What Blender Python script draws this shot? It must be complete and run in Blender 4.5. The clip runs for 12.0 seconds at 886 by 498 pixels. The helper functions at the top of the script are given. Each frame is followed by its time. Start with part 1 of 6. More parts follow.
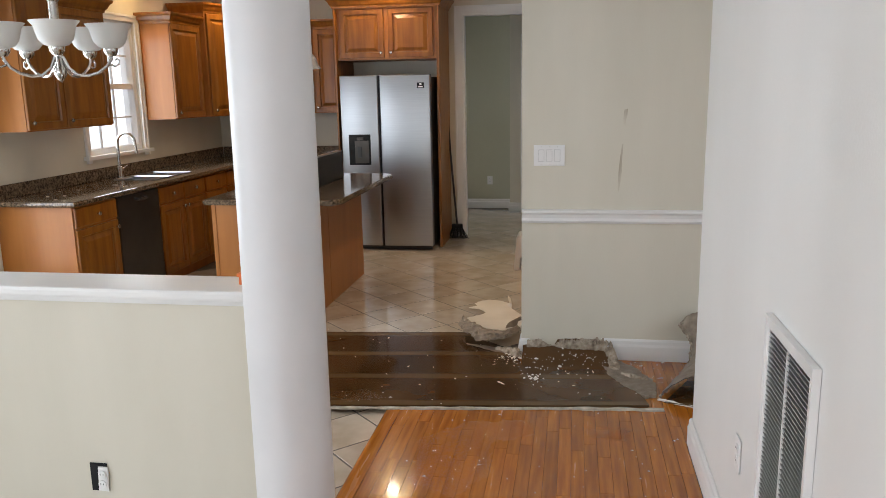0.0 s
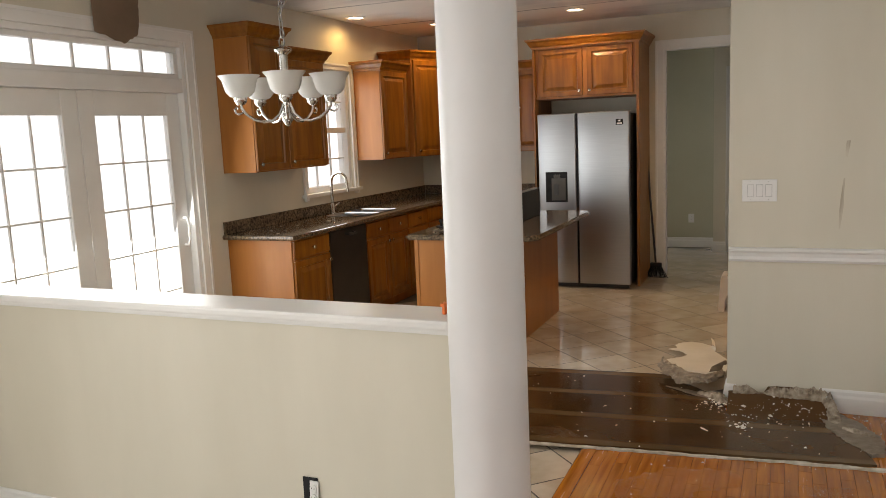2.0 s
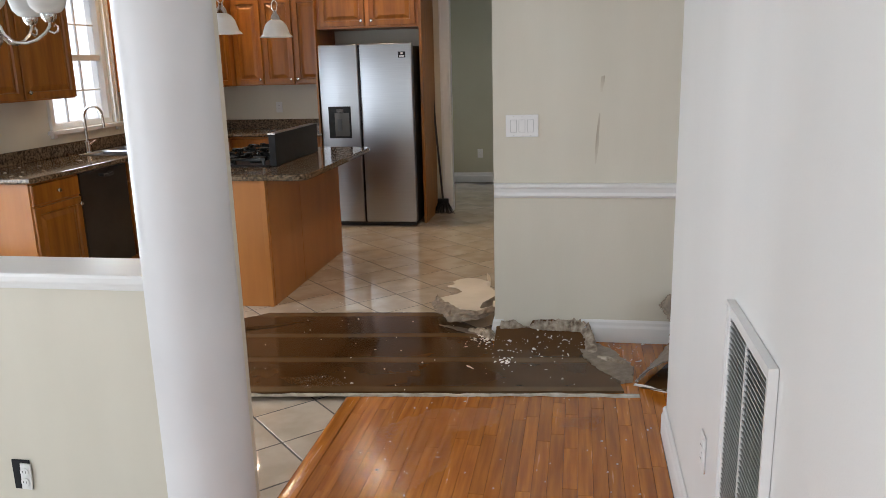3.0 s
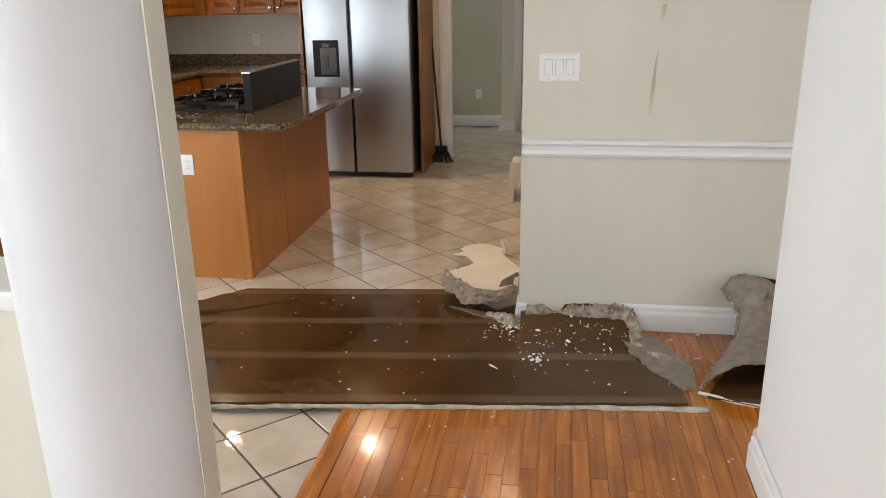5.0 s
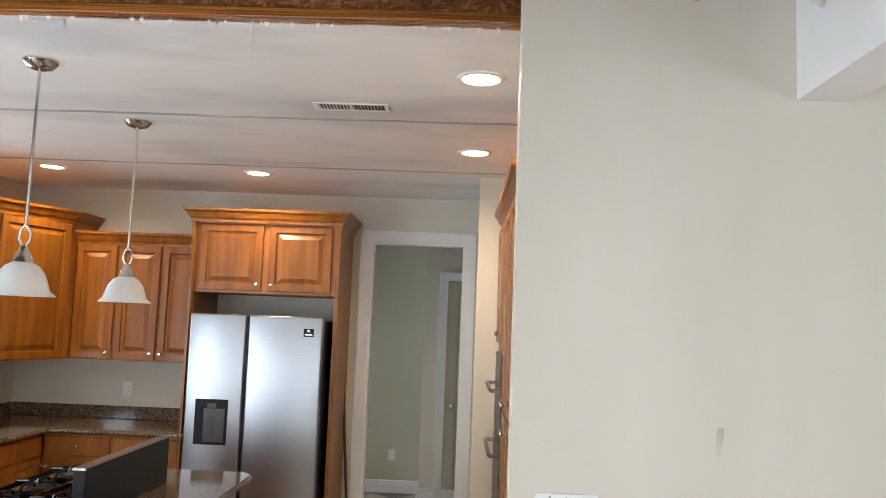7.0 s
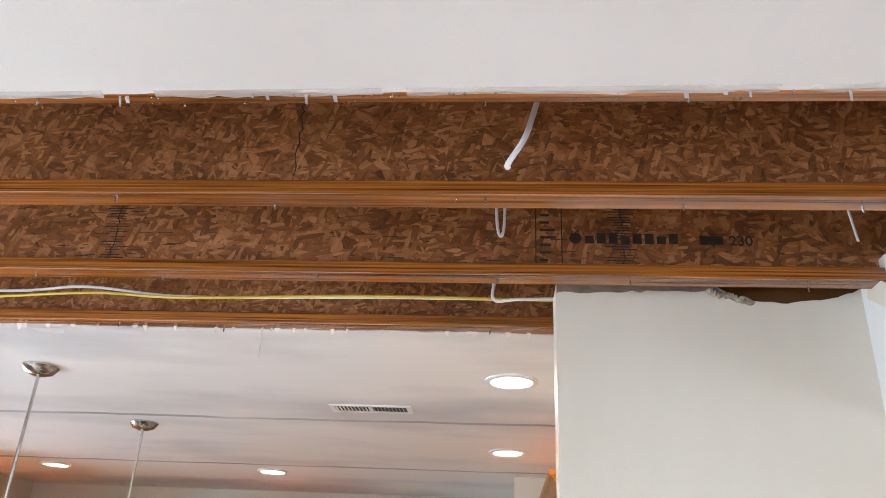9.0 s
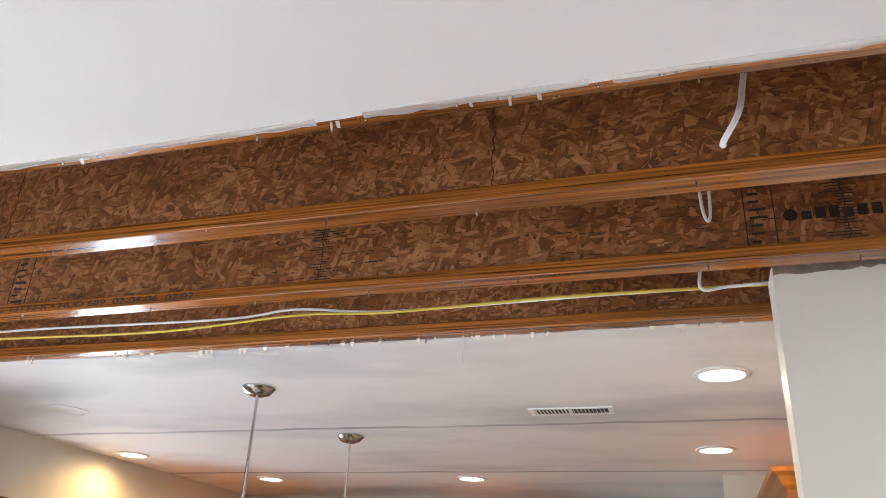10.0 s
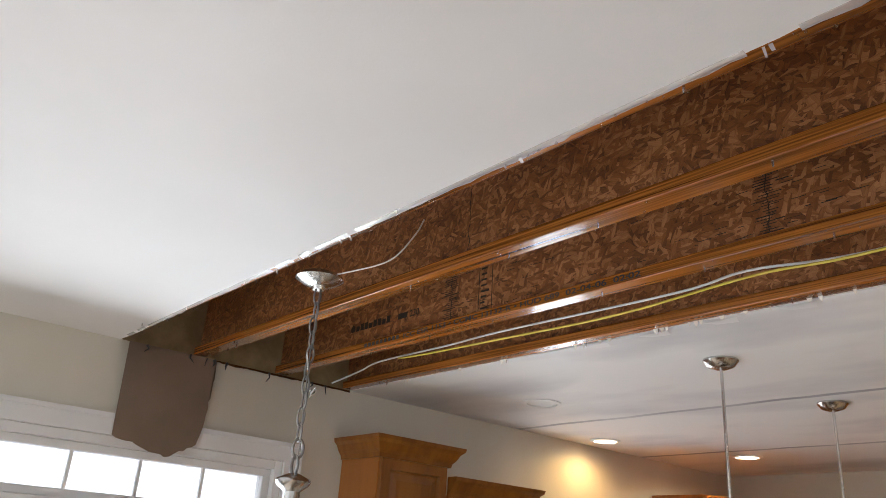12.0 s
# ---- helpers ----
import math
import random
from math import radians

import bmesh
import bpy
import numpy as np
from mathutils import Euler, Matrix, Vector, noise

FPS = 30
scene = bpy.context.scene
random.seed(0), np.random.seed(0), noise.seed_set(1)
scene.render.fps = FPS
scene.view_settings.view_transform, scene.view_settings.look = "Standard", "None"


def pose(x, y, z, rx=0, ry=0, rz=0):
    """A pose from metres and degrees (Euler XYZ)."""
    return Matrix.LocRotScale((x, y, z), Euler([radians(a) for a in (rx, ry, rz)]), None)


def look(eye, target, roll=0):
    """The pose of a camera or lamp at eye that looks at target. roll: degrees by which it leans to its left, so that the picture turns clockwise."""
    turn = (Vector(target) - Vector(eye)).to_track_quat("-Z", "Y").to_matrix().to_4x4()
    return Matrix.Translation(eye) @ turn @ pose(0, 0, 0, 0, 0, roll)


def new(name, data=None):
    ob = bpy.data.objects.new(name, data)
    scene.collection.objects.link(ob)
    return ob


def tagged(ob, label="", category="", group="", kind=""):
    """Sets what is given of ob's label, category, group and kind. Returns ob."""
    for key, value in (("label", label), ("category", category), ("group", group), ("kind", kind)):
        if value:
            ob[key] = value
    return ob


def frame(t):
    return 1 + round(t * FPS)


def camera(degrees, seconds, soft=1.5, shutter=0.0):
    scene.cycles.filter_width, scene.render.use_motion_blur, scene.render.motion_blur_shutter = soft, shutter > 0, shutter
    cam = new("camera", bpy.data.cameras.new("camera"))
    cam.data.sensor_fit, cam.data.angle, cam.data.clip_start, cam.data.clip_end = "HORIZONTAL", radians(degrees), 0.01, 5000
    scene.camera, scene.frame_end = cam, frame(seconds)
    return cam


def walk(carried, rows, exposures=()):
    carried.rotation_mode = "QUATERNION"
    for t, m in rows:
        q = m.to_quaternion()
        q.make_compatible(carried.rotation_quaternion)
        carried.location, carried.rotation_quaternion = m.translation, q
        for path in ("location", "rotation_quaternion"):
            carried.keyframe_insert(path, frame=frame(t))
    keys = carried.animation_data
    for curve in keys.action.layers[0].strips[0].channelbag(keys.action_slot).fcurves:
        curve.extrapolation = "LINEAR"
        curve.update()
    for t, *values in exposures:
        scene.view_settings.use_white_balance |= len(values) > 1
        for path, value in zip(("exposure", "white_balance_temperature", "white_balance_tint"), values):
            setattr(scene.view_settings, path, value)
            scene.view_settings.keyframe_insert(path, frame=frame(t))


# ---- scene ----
cam = camera(59.0, 12.0, soft=0.7)
PATH = [
    (0, (0.302, -4.703, 1.646), (-0.025, -2.772, 1.241), -1.1),
    (0.5, (0.334, -4.681, 1.658), (0.085, -2.731, 1.29), -1.0),
    (1, (0.351, -4.645, 1.701), (0.058, -2.683, 1.445), -2.1),
    (1.5, (0.29, -4.756, 1.676), (-0.333, -2.868, 1.461), -2.9),
    (2, (0.282, -4.741, 1.634), (-0.514, -2.93, 1.341), -2.5),
    (2.5, (0.373, -4.625, 1.637), (-0.173, -2.743, 1.239), -2.7),
    (3, (0.468, -4.428, 1.606), (0.129, -2.513, 1.137), -1.5),
    (3.5, (0.376, -4.334, 1.604), (0.122, -2.424, 1.067), -0.8),
    (3.7, (0.354, -4.253, 1.581), (0.103, -2.348, 1.022), -0.7),
    (5.3, (0.151, -3.477, 1.553), (-0.142, -1.6, 0.929), -0.9),
    (5.5, (0.142, -3.356, 1.541), (-0.114, -1.47, 0.926), -1.0),
    (6, (0.091, -3.026, 1.537), (-0.191, -1.108, 1.047), -0.1),
    (6.5, (-0.051, -2.688, 1.632), (-0.293, -0.711, 1.458), 0.9),
    (7, (-0.15, -2.366, 1.768), (-0.205, -0.376, 1.957), 2.2),
    (7.5, (-0.133, -2.132, 1.854), (-0.219, -0.208, 2.395), 2.7),
    (9.3, (-0.151, -2.101, 1.971), (-0.346, -0.302, 2.821), 2.4),
    (9.5, (-0.186, -2.121, 1.969), (-0.44, -0.328, 2.82), 2.2),
    (10, (-0.242, -2.093, 1.968), (-0.798, -0.365, 2.807), 2.7),
    (10.5, (-0.255, -2.056, 1.967), (-1.112, -0.448, 2.792), 3.5),
    (11, (-0.285, -2.061, 1.958), (-1.395, -0.607, 2.766), 4.1),
    (11.5, (-0.308, -2.066, 1.945), (-1.628, -0.789, 2.737), 4.2),
    (12, (-0.325, -2.075, 1.943), (-1.748, -0.889, 2.695), 4.0),
]
walk(cam, [(t, look(eye, target, roll)) for t, eye, target, roll in PATH],
     [(0.0, -0.16, 6350, 11), (0.5, -0.16, 6350, 11), (1.0, -0.14, 6400, 11), (1.5, -0.14, 6150, 11), (2.0, -0.34, 7250, 12), (2.5, -0.36, 7100, 12), (3.0, -0.15, 6250, 11), (3.5, -0.13, 6250, 11), (5.5, 0.38, 6650, 10), (6.0, 0.45, 7100, 12), (6.5, 0.34, 6250, 10), (7.0, 0.5, 6000, 9), (7.5, 0.62, 5900, 10), (9.5, 0.8, 5900, 11), (10.0, 0.6, 5950, 11), (10.5, 0.64, 6100, 11), (11.5, 0.15, 6250, 11), (12.0, 0.06, 6250, 12)])

# ---- light ----
world = bpy.data.worlds.new("overcast_sky")
scene.world = world
world.use_nodes = True
wn = world.node_tree.nodes
sky = wn.new("ShaderNodeTexSky")
sky.sky_type, sky.sun_disc = "NISHITA", False
sky.sun_elevation, sky.sun_rotation = radians(50), radians(200)
sky.air_density, sky.dust_density = 1.0, 3.0
world.node_tree.links.new(sky.outputs[0], wn["Background"].inputs[0])
wn["Background"].inputs[1].default_value = 0.15


def lamp(name, kind, m, power, color, **settings):
    data = bpy.data.lights.new(name, kind)
    data.energy, data.color = power, color
    for key, value in settings.items():
        if key == "size":
            data.size = value
        elif key == "size_y":
            data.shape, data.size_y = "RECTANGLE", value
        elif key == "radius":
            data.shadow_soft_size = value
        elif key == "angle":
            data.angle = value
        elif key == "spot":
            data.spot_size, data.spot_blend = value, 0.6
    ob = new(name, data)
    ob.matrix_world = m
    return ob


lamp("sun", "SUN", pose(0, 0, 10, 40, 0, -60), 0.8, (1.0, 0.96, 0.9), angle=radians(20))
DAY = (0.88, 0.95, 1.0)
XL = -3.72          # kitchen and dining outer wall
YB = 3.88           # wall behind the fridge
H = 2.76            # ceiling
# skylight standing in the outer openings; side room and hall lamps are additions
lamp("patio_daylight", "AREA", pose(XL - 0.02, -1.06, 1.2, 0, -75, 0), 63, DAY, size=2.0, size_y=1.75)
lamp("sink_window_daylight", "AREA", pose(XL - 0.02, 1.75, 1.65, 0, -90, 0), 11, DAY, size=1.0, size_y=0.7)
lamp("great_room_daylight", "AREA", pose(XL - 0.02, -5.0, 1.35, 0, -90, 0), 60, DAY, size=2.0, size_y=3.0)
lamp("south_window_daylight", "AREA", pose(-1.4, -8.05, 1.35, 90, 0, 0), 47, DAY, size=3.4, size_y=2.1)
# opening and lamp added out of view to light the side room
lamp("side_room_added_light", "AREA", pose(3.97, -2.0, 1.4, 0, 90, 0), 40, DAY, size=1.6, size_y=1.8)
# added fill for the far hall, set at a made-up opening out of view
lamp("hall_fill_light", "AREA", pose(-2.21, 5.0, 1.5, 0, -90, 0), 1.7, DAY, size=1.4, size_y=1.0)

# ---- materials ----
def material(name, c1, c2=None, scale=6.0, rough=0.5, bump=0.0, bump_scale=60.0, metal=0.0, stretch=(1, 1, 1), per_piece=0.0,
             rough_var=0.0, coat=0.0, detail=4.0, spread=(0.35, 0.65)):
    """A surface whose colour wanders between c1 and c2, with fine relief."""
    mat = bpy.data.materials.new(name)
    mat.use_nodes = True
    nt = mat.node_tree
    nodes, links = nt.nodes, nt.links
    b = nodes["Principled BSDF"]
    b.inputs["Roughness"].default_value, b.inputs["Metallic"].default_value = rough, metal
    b.inputs["Coat Weight"].default_value, b.inputs["Coat Roughness"].default_value = coat, 0.08
    co = nodes.new("ShaderNodeTexCoord")
    mp = nodes.new("ShaderNodeMapping")
    mp.inputs["Scale"].default_value = stretch
    links.new(co.outputs["Object"], mp.inputs["Vector"])
    vec = mp.outputs["Vector"]
    if per_piece:
        info = nodes.new("ShaderNodeObjectInfo")
        shift = nodes.new("ShaderNodeVectorMath")
        shift.operation = "ADD"
        far = nodes.new("ShaderNodeMath")
        far.operation = "MULTIPLY"
        far.inputs[1].default_value = 40.0
        links.new(info.outputs["Random"], far.inputs[0])
        links.new(vec, shift.inputs[0])
        links.new(far.outputs[0], shift.inputs[1])
        vec = shift.outputs[0]
    tex = nodes.new("ShaderNodeTexNoise")
    tex.inputs["Scale"].default_value, tex.inputs["Detail"].default_value = scale, detail
    links.new(vec, tex.inputs["Vector"])
    ramp = nodes.new("ShaderNodeValToRGB")
    ramp.color_ramp.elements[0].position, ramp.color_ramp.elements[1].position = spread
    ramp.color_ramp.elements[0].color, ramp.color_ramp.elements[1].color = (*c1, 1), (*(c2 or c1), 1)
    links.new(tex.outputs["Fac"], ramp.inputs["Fac"])
    colour = ramp.outputs["Color"]
    if per_piece:
        hsv = nodes.new("ShaderNodeHueSaturation")
        val = nodes.new("ShaderNodeMapRange")
        val.inputs["To Min"].default_value, val.inputs["To Max"].default_value = 1 - per_piece, 1 + per_piece
        links.new(info.outputs["Random"], val.inputs["Value"])
        links.new(val.outputs[0], hsv.inputs["Value"])
        links.new(colour, hsv.inputs["Color"])
        colour = hsv.outputs["Color"]
    links.new(colour, b.inputs["Base Color"])
    if rough_var:
        rr = nodes.new("ShaderNodeMapRange")
        rr.inputs["From Min"].default_value, rr.inputs["From Max"].default_value = 0.3, 0.7
        rr.inputs["To Min"].default_value, rr.inputs["To Max"].default_value = max(rough - rough_var, 0.02), rough + rough_var
        links.new(tex.outputs["Fac"], rr.inputs["Value"])
        links.new(rr.outputs[0], b.inputs["Roughness"])
    if bump:
        fine = nodes.new("ShaderNodeTexNoise")
        fine.inputs["Scale"].default_value, fine.inputs["Detail"].default_value = bump_scale, 3.0
        links.new(vec, fine.inputs["Vector"])
        bp = nodes.new("ShaderNodeBump")
        bp.inputs["Strength"].default_value, bp.inputs["Distance"].default_value = bump, 0.004
        links.new(fine.outputs["Fac"], bp.inputs["Height"])
        links.new(bp.outputs["Normal"], b.inputs["Normal"])
    return mat


def glass_like(name, colour, rough, transmission):
    mat = bpy.data.materials.new(name)
    mat.use_nodes = True
    b = mat.node_tree.nodes["Principled BSDF"]
    b.inputs["Base Color"].default_value = (*colour, 1)
    b.inputs["Roughness"].default_value, b.inputs["Transmission Weight"].default_value = rough, transmission
    return mat


def glow(name, colour, strength):
    mat = bpy.data.materials.new(name)
    mat.use_nodes = True
    b = mat.node_tree.nodes["Principled BSDF"]
    b.inputs["Base Color"].default_value = (*colour, 1)
    b.inputs["Emission Color"].default_value = (*colour, 1)
    b.inputs["Emission Strength"].default_value = strength
    return mat


CREAM = material("cream_wall_paint", (0.645, 0.61, 0.513), (0.70, 0.664, 0.568), 1.5, 0.52, 0.12, 220, stretch=(1.6, 1.6, 0.4))
WHITE = material("white_trim_paint", (0.78, 0.78, 0.77), (0.83, 0.83, 0.82), 3, 0.32, 0.04, 90)
COLUMN = material("column_paint", (0.64, 0.64, 0.65), (0.69, 0.69, 0.70), 3, 0.4, 0.05, 120)
PALE = material("pale_hall_paint", (0.78, 0.778, 0.76), (0.82, 0.818, 0.80), 1.3, 0.5, 0.12, 220, stretch=(1.2, 1.2, 0.5))
GREENISH = material("pale_green_paint", (0.47, 0.46, 0.34), (0.51, 0.50, 0.38), 1.2, 0.6, 0.1, 200)
CEILING = material("ceiling_paint", (0.76, 0.75, 0.73), (0.81, 0.80, 0.78), 1.1, 0.7, 0.1, 160)
MAPLE = material("honey_maple", (0.212, 0.069, 0.005), (0.318, 0.117, 0.012), 3.0, 0.36, 0.06, 90, stretch=(6, 6, 0.7), per_piece=0.10, coat=0.08)
MAPLE_PALE = material("maple_side_panel", (0.36, 0.128, 0.022), (0.43, 0.163, 0.033), 2.0, 0.38, 0.05, 90, stretch=(5, 5, 0.6), per_piece=0.06, coat=0.08)
PLANK = material("honey_oak_plank", (0.32, 0.090, 0.006), (0.50, 0.165, 0.013), 3.0, 0.2, 0.05, 70, stretch=(14, 0.9, 1), per_piece=0.15, rough_var=0.08, coat=0.4)
TILE = material("cream_floor_tile", (0.55, 0.465, 0.36), (0.69, 0.605, 0.495), 5.0, 0.05, 0.02, 30, per_piece=0.06, rough_var=0.04, coat=0.6)
TILE.node_tree.nodes["Principled BSDF"].inputs["Coat Roughness"].default_value = 0.02
GROUT = material("grey_grout", (0.075, 0.062, 0.05), (0.12, 0.10, 0.085), 20, 0.6, 0.2, 150)
STEEL = material("brushed_stainless", (0.37, 0.385, 0.41), (0.395, 0.41, 0.435), 3, 0.3, 0.003, 40, metal=1.0, stretch=(1, 1, 60))
CHROME = material("satin_nickel", (0.55, 0.54, 0.52), (0.62, 0.61, 0.60), 8, 0.22, metal=1.0)
BLACK = material("black_enamel", (0.012, 0.012, 0.013), (0.022, 0.022, 0.024), 12, 0.3, 0.03, 100)
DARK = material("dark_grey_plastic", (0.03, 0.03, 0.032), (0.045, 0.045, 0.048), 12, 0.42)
DISHW = material("black_stainless", (0.07, 0.066, 0.06), (0.09, 0.085, 0.08), 4, 0.3, metal=0.7)
GRANITE = material("brown_granite", (0.045, 0.030, 0.018), (0.25, 0.175, 0.11), 55, 0.09, 0.02, 90, detail=8, spread=(0.38, 0.68))
BLACK.node_tree.nodes["Principled BSDF"].inputs["Specular IOR Level"].default_value = 0.14
IRON = material("cast_iron", (0.003, 0.003, 0.003), (0.006, 0.006, 0.006), 30, 0.12, 0.02, 120)
IRON.node_tree.nodes["Principled BSDF"].inputs["Specular IOR Level"].default_value = 0.32
FROST = glass_like("frosted_glass", (0.92, 0.92, 0.90), 0.5, 0.35)
GLASS = glass_like("window_glass", (1, 1, 1), 0.0, 1.0)
FLANGE = material("joist_flange_wood", (0.062, 0.018, 0.004), (0.41, 0.145, 0.024), 5, 0.22, 0.25, 12, stretch=(0.35, 14, 42), coat=0.45, detail=6.0, spread=(0.30, 0.62))
SUBFLOOR = material("subfloor_osb", (0.14, 0.07, 0.03), (0.25, 0.14, 0.07), 14, 0.7, 0.3, 45)
PAPER = material("wet_brown_drywall_paper", (0.056, 0.024, 0.007), (0.098, 0.046, 0.016), 1.8, 0.14, 0.05, 14, rough_var=0.08)
PAPER_DRY = material("damp_grey_gypsum_paper", (0.185, 0.145, 0.108), (0.33, 0.268, 0.208), 24, 0.5, 0.8, 75, detail=7.0, spread=(0.3, 0.72))
PAPER.node_tree.nodes["Principled BSDF"].inputs["Specular IOR Level"].default_value = 0.24
GYPSUM = material("broken_gypsum", (0.20, 0.15, 0.105), (0.48, 0.41, 0.325), 30, 0.8, 1.0, 110)
LIGHT_GREY = material("gap_shade_grey", (0.42, 0.42, 0.42), (0.46, 0.46, 0.46), 8, 0.5)
GYPSUM_PALE = material("pale_gypsum_edge", (0.40, 0.35, 0.28), (0.62, 0.57, 0.49), 22, 0.5, 0.5, 80)
CREAM_FACE = material("painted_drywall_face", (0.70, 0.64, 0.55), (0.80, 0.74, 0.65), 4, 0.6, 0.15, 60)
PLASTIC = material("white_plastic", (0.78, 0.78, 0.77), (0.82, 0.82, 0.81), 5, 0.3)
STOOL = material("beige_plastic", (0.72, 0.67, 0.60), (0.76, 0.71, 0.64), 6, 0.3)
LOUVRE = material("mid_grey_louvre", (0.38, 0.38, 0.375), (0.47, 0.47, 0.465), 18, 0.5)
CARDBOARD = material("brown_paper_patch", (0.20, 0.14, 0.095), (0.24, 0.17, 0.12), 4, 0.75, 0.1, 40)
INSULATION = material("tan_insulation_batt", (0.22, 0.15, 0.07), (0.34, 0.25, 0.13), 9, 0.9, 0.5, 40)
INK = material("black_ink", (0.015, 0.012, 0.010), (0.03, 0.025, 0.02), 30, 0.6)
DARK_NICKEL = material("tarnished_nickel", (0.24, 0.235, 0.23), (0.32, 0.31, 0.30), 12, 0.3, metal=1.0)
WATER = glass_like("standing_water", (1, 1, 1), 0.03, 1.0)
WATER.node_tree.nodes["Principled BSDF"].inputs["IOR"].default_value = 1.33
WATER.node_tree.nodes["Principled BSDF"].inputs["Alpha"].default_value = 0.5
water_noise = WATER.node_tree.nodes.new("ShaderNodeTexNoise")
water_noise.inputs["Scale"].default_value = 42.0
water_bump = WATER.node_tree.nodes.new("ShaderNodeBump")
water_bump.inputs["Strength"].default_value, water_bump.inputs["Distance"].default_value = 0.8, 0.012
WATER.node_tree.links.new(water_noise.outputs["Fac"], water_bump.inputs["Height"])
WATER.node_tree.links.new(water_bump.outputs["Normal"], WATER.node_tree.nodes["Principled BSDF"].inputs["Normal"])
FILM = glass_like("loose_paint_film", (0.90, 0.90, 0.89), 0.25, 0.3)
FILM.node_tree.nodes["Principled BSDF"].inputs["Alpha"].default_value = 0.45
YELLOW = material("yellow_cable_sheath", (0.62, 0.48, 0.05), (0.68, 0.54, 0.08), 20, 0.4)
ORANGE = material("orange_plastic", (0.75, 0.16, 0.03), (0.8, 0.2, 0.04), 8, 0.4)
STREAK = material("brown_water_streak", (0.40, 0.35, 0.265), (0.63, 0.585, 0.485), 30, 0.6, stretch=(1, 1, 0.2))
WET_CEILING = material("damp_ceiling_paint", (0.60, 0.60, 0.61), (0.86, 0.85, 0.83), 1.6, 0.6, 0.1, 160, stretch=(0.6, 1.4, 1), spread=(0.25, 0.55))


def strand_board(name, dark, middle, light):
    """Pressed wood flakes: layers of long cells, each lying its own way over the ones below."""
    mat = bpy.data.materials.new(name)
    mat.use_nodes = True
    nodes, links = mat.node_tree.nodes, mat.node_tree.links
    b = nodes["Principled BSDF"]
    b.inputs["Roughness"].default_value = 0.42
    co = nodes.new("ShaderNodeTexCoord")

    def calc(op, a, c):
        n = nodes.new("ShaderNodeMath")
        n.operation = op
        for k, v in enumerate((a, c)):
            if isinstance(v, (int, float)):
                n.inputs[k].default_value = v
            else:
                links.new(v, n.inputs[k])
        return n.outputs[0]

    def mixed(fac, a, c):
        mx = nodes.new("ShaderNodeMix")
        links.new(fac, mx.inputs["Factor"])
        links.new(a, mx.inputs["A"])
        links.new(c, mx.inputs["B"])
        return mx.outputs["Result"]

    warp = nodes.new("ShaderNodeTexNoise")
    warp.inputs["Scale"].default_value, warp.inputs["Detail"].default_value = 38.0, 2.0
    links.new(co.outputs["Object"], warp.inputs["Vector"])
    bend = nodes.new("ShaderNodeVectorMath")
    bend.operation = "MULTIPLY_ADD"
    bend.inputs[1].default_value = (0.006, 0.0, 0.006)
    links.new(warp.outputs["Color"], bend.inputs[0])
    links.new(co.outputs["Object"], bend.inputs[2])
    pick = None
    for n, (turn, along_rate, across_rate, cut) in enumerate(((12, 13, 44, 0), (-38, 16, 52, 0.45), (64, 15, 60, 0.55), (28, 20, 70, 0.62), (-72, 24, 90, 0.68), (-8, 30, 110, 0.72))):
        mp = nodes.new("ShaderNodeMapping")
        mp.vector_type = "TEXTURE"
        mp.inputs["Location"].default_value = (0.37 * n, 0, 0.23 * n)
        mp.inputs["Rotation"].default_value = (0, radians(turn), 0)
        mp.inputs["Scale"].default_value = (1 / along_rate, 1, 1 / across_rate)
        links.new(bend.outputs[0], mp.inputs["Vector"])
        vor = nodes.new("ShaderNodeTexVoronoi")
        vor.inputs["Scale"].default_value = 1.0
        links.new(mp.outputs[0], vor.inputs["Vector"])
        grain = nodes.new("ShaderNodeTexNoise")
        grain.inputs["Scale"].default_value, grain.inputs["Detail"].default_value = 2.2, 4.0
        stretch = nodes.new("ShaderNodeMapping")
        stretch.inputs["Scale"].default_value = (0.6, 1, 4.0)
        links.new(mp.outputs[0], stretch.inputs["Vector"])
        links.new(stretch.outputs[0], grain.inputs["Vector"])
        sep = nodes.new("ShaderNodeSeparateColor")
        links.new(vor.outputs["Color"], sep.inputs[0])
        tone = calc("ADD", calc("MULTIPLY", sep.outputs[0], 0.56), calc("MULTIPLY", grain.outputs["Fac"], 0.42))
        rim = calc("MULTIPLY", calc("GREATER_THAN", vor.outputs["Distance"], 0.66), 0.13)
        tone = calc("SUBTRACT", calc("ADD", tone, 0.06), rim)
        pick = tone if pick is None else mixed(calc("GREATER_THAN", sep.outputs[1], cut), pick, tone)
    damp = nodes.new("ShaderNodeTexNoise")
    damp.inputs["Scale"].default_value, damp.inputs["Detail"].default_value = 3.0, 3.0
    links.new(co.outputs["Object"], damp.inputs["Vector"])
    fac = calc("ADD", pick, calc("MULTIPLY", calc("SUBTRACT", damp.outputs["Fac"], 0.5), 0.5))
    ramp = nodes.new("ShaderNodeValToRGB")
    ends = ramp.color_ramp.elements
    ends[0].position, ends[1].position = 0.12, 0.98
    ends[0].color, ends[1].color = (*dark, 1), (*light, 1)
    mid = ends.new(0.55)
    mid.color = (*middle, 1)
    links.new(fac, ramp.inputs["Fac"])
    links.new(ramp.outputs["Color"], b.inputs["Base Color"])
    bp = nodes.new("ShaderNodeBump")
    bp.inputs["Strength"].default_value, bp.inputs["Distance"].default_value = 0.4, 0.003
    links.new(pick, bp.inputs["Height"])
    links.new(bp.outputs["Normal"], b.inputs["Normal"])
    return mat


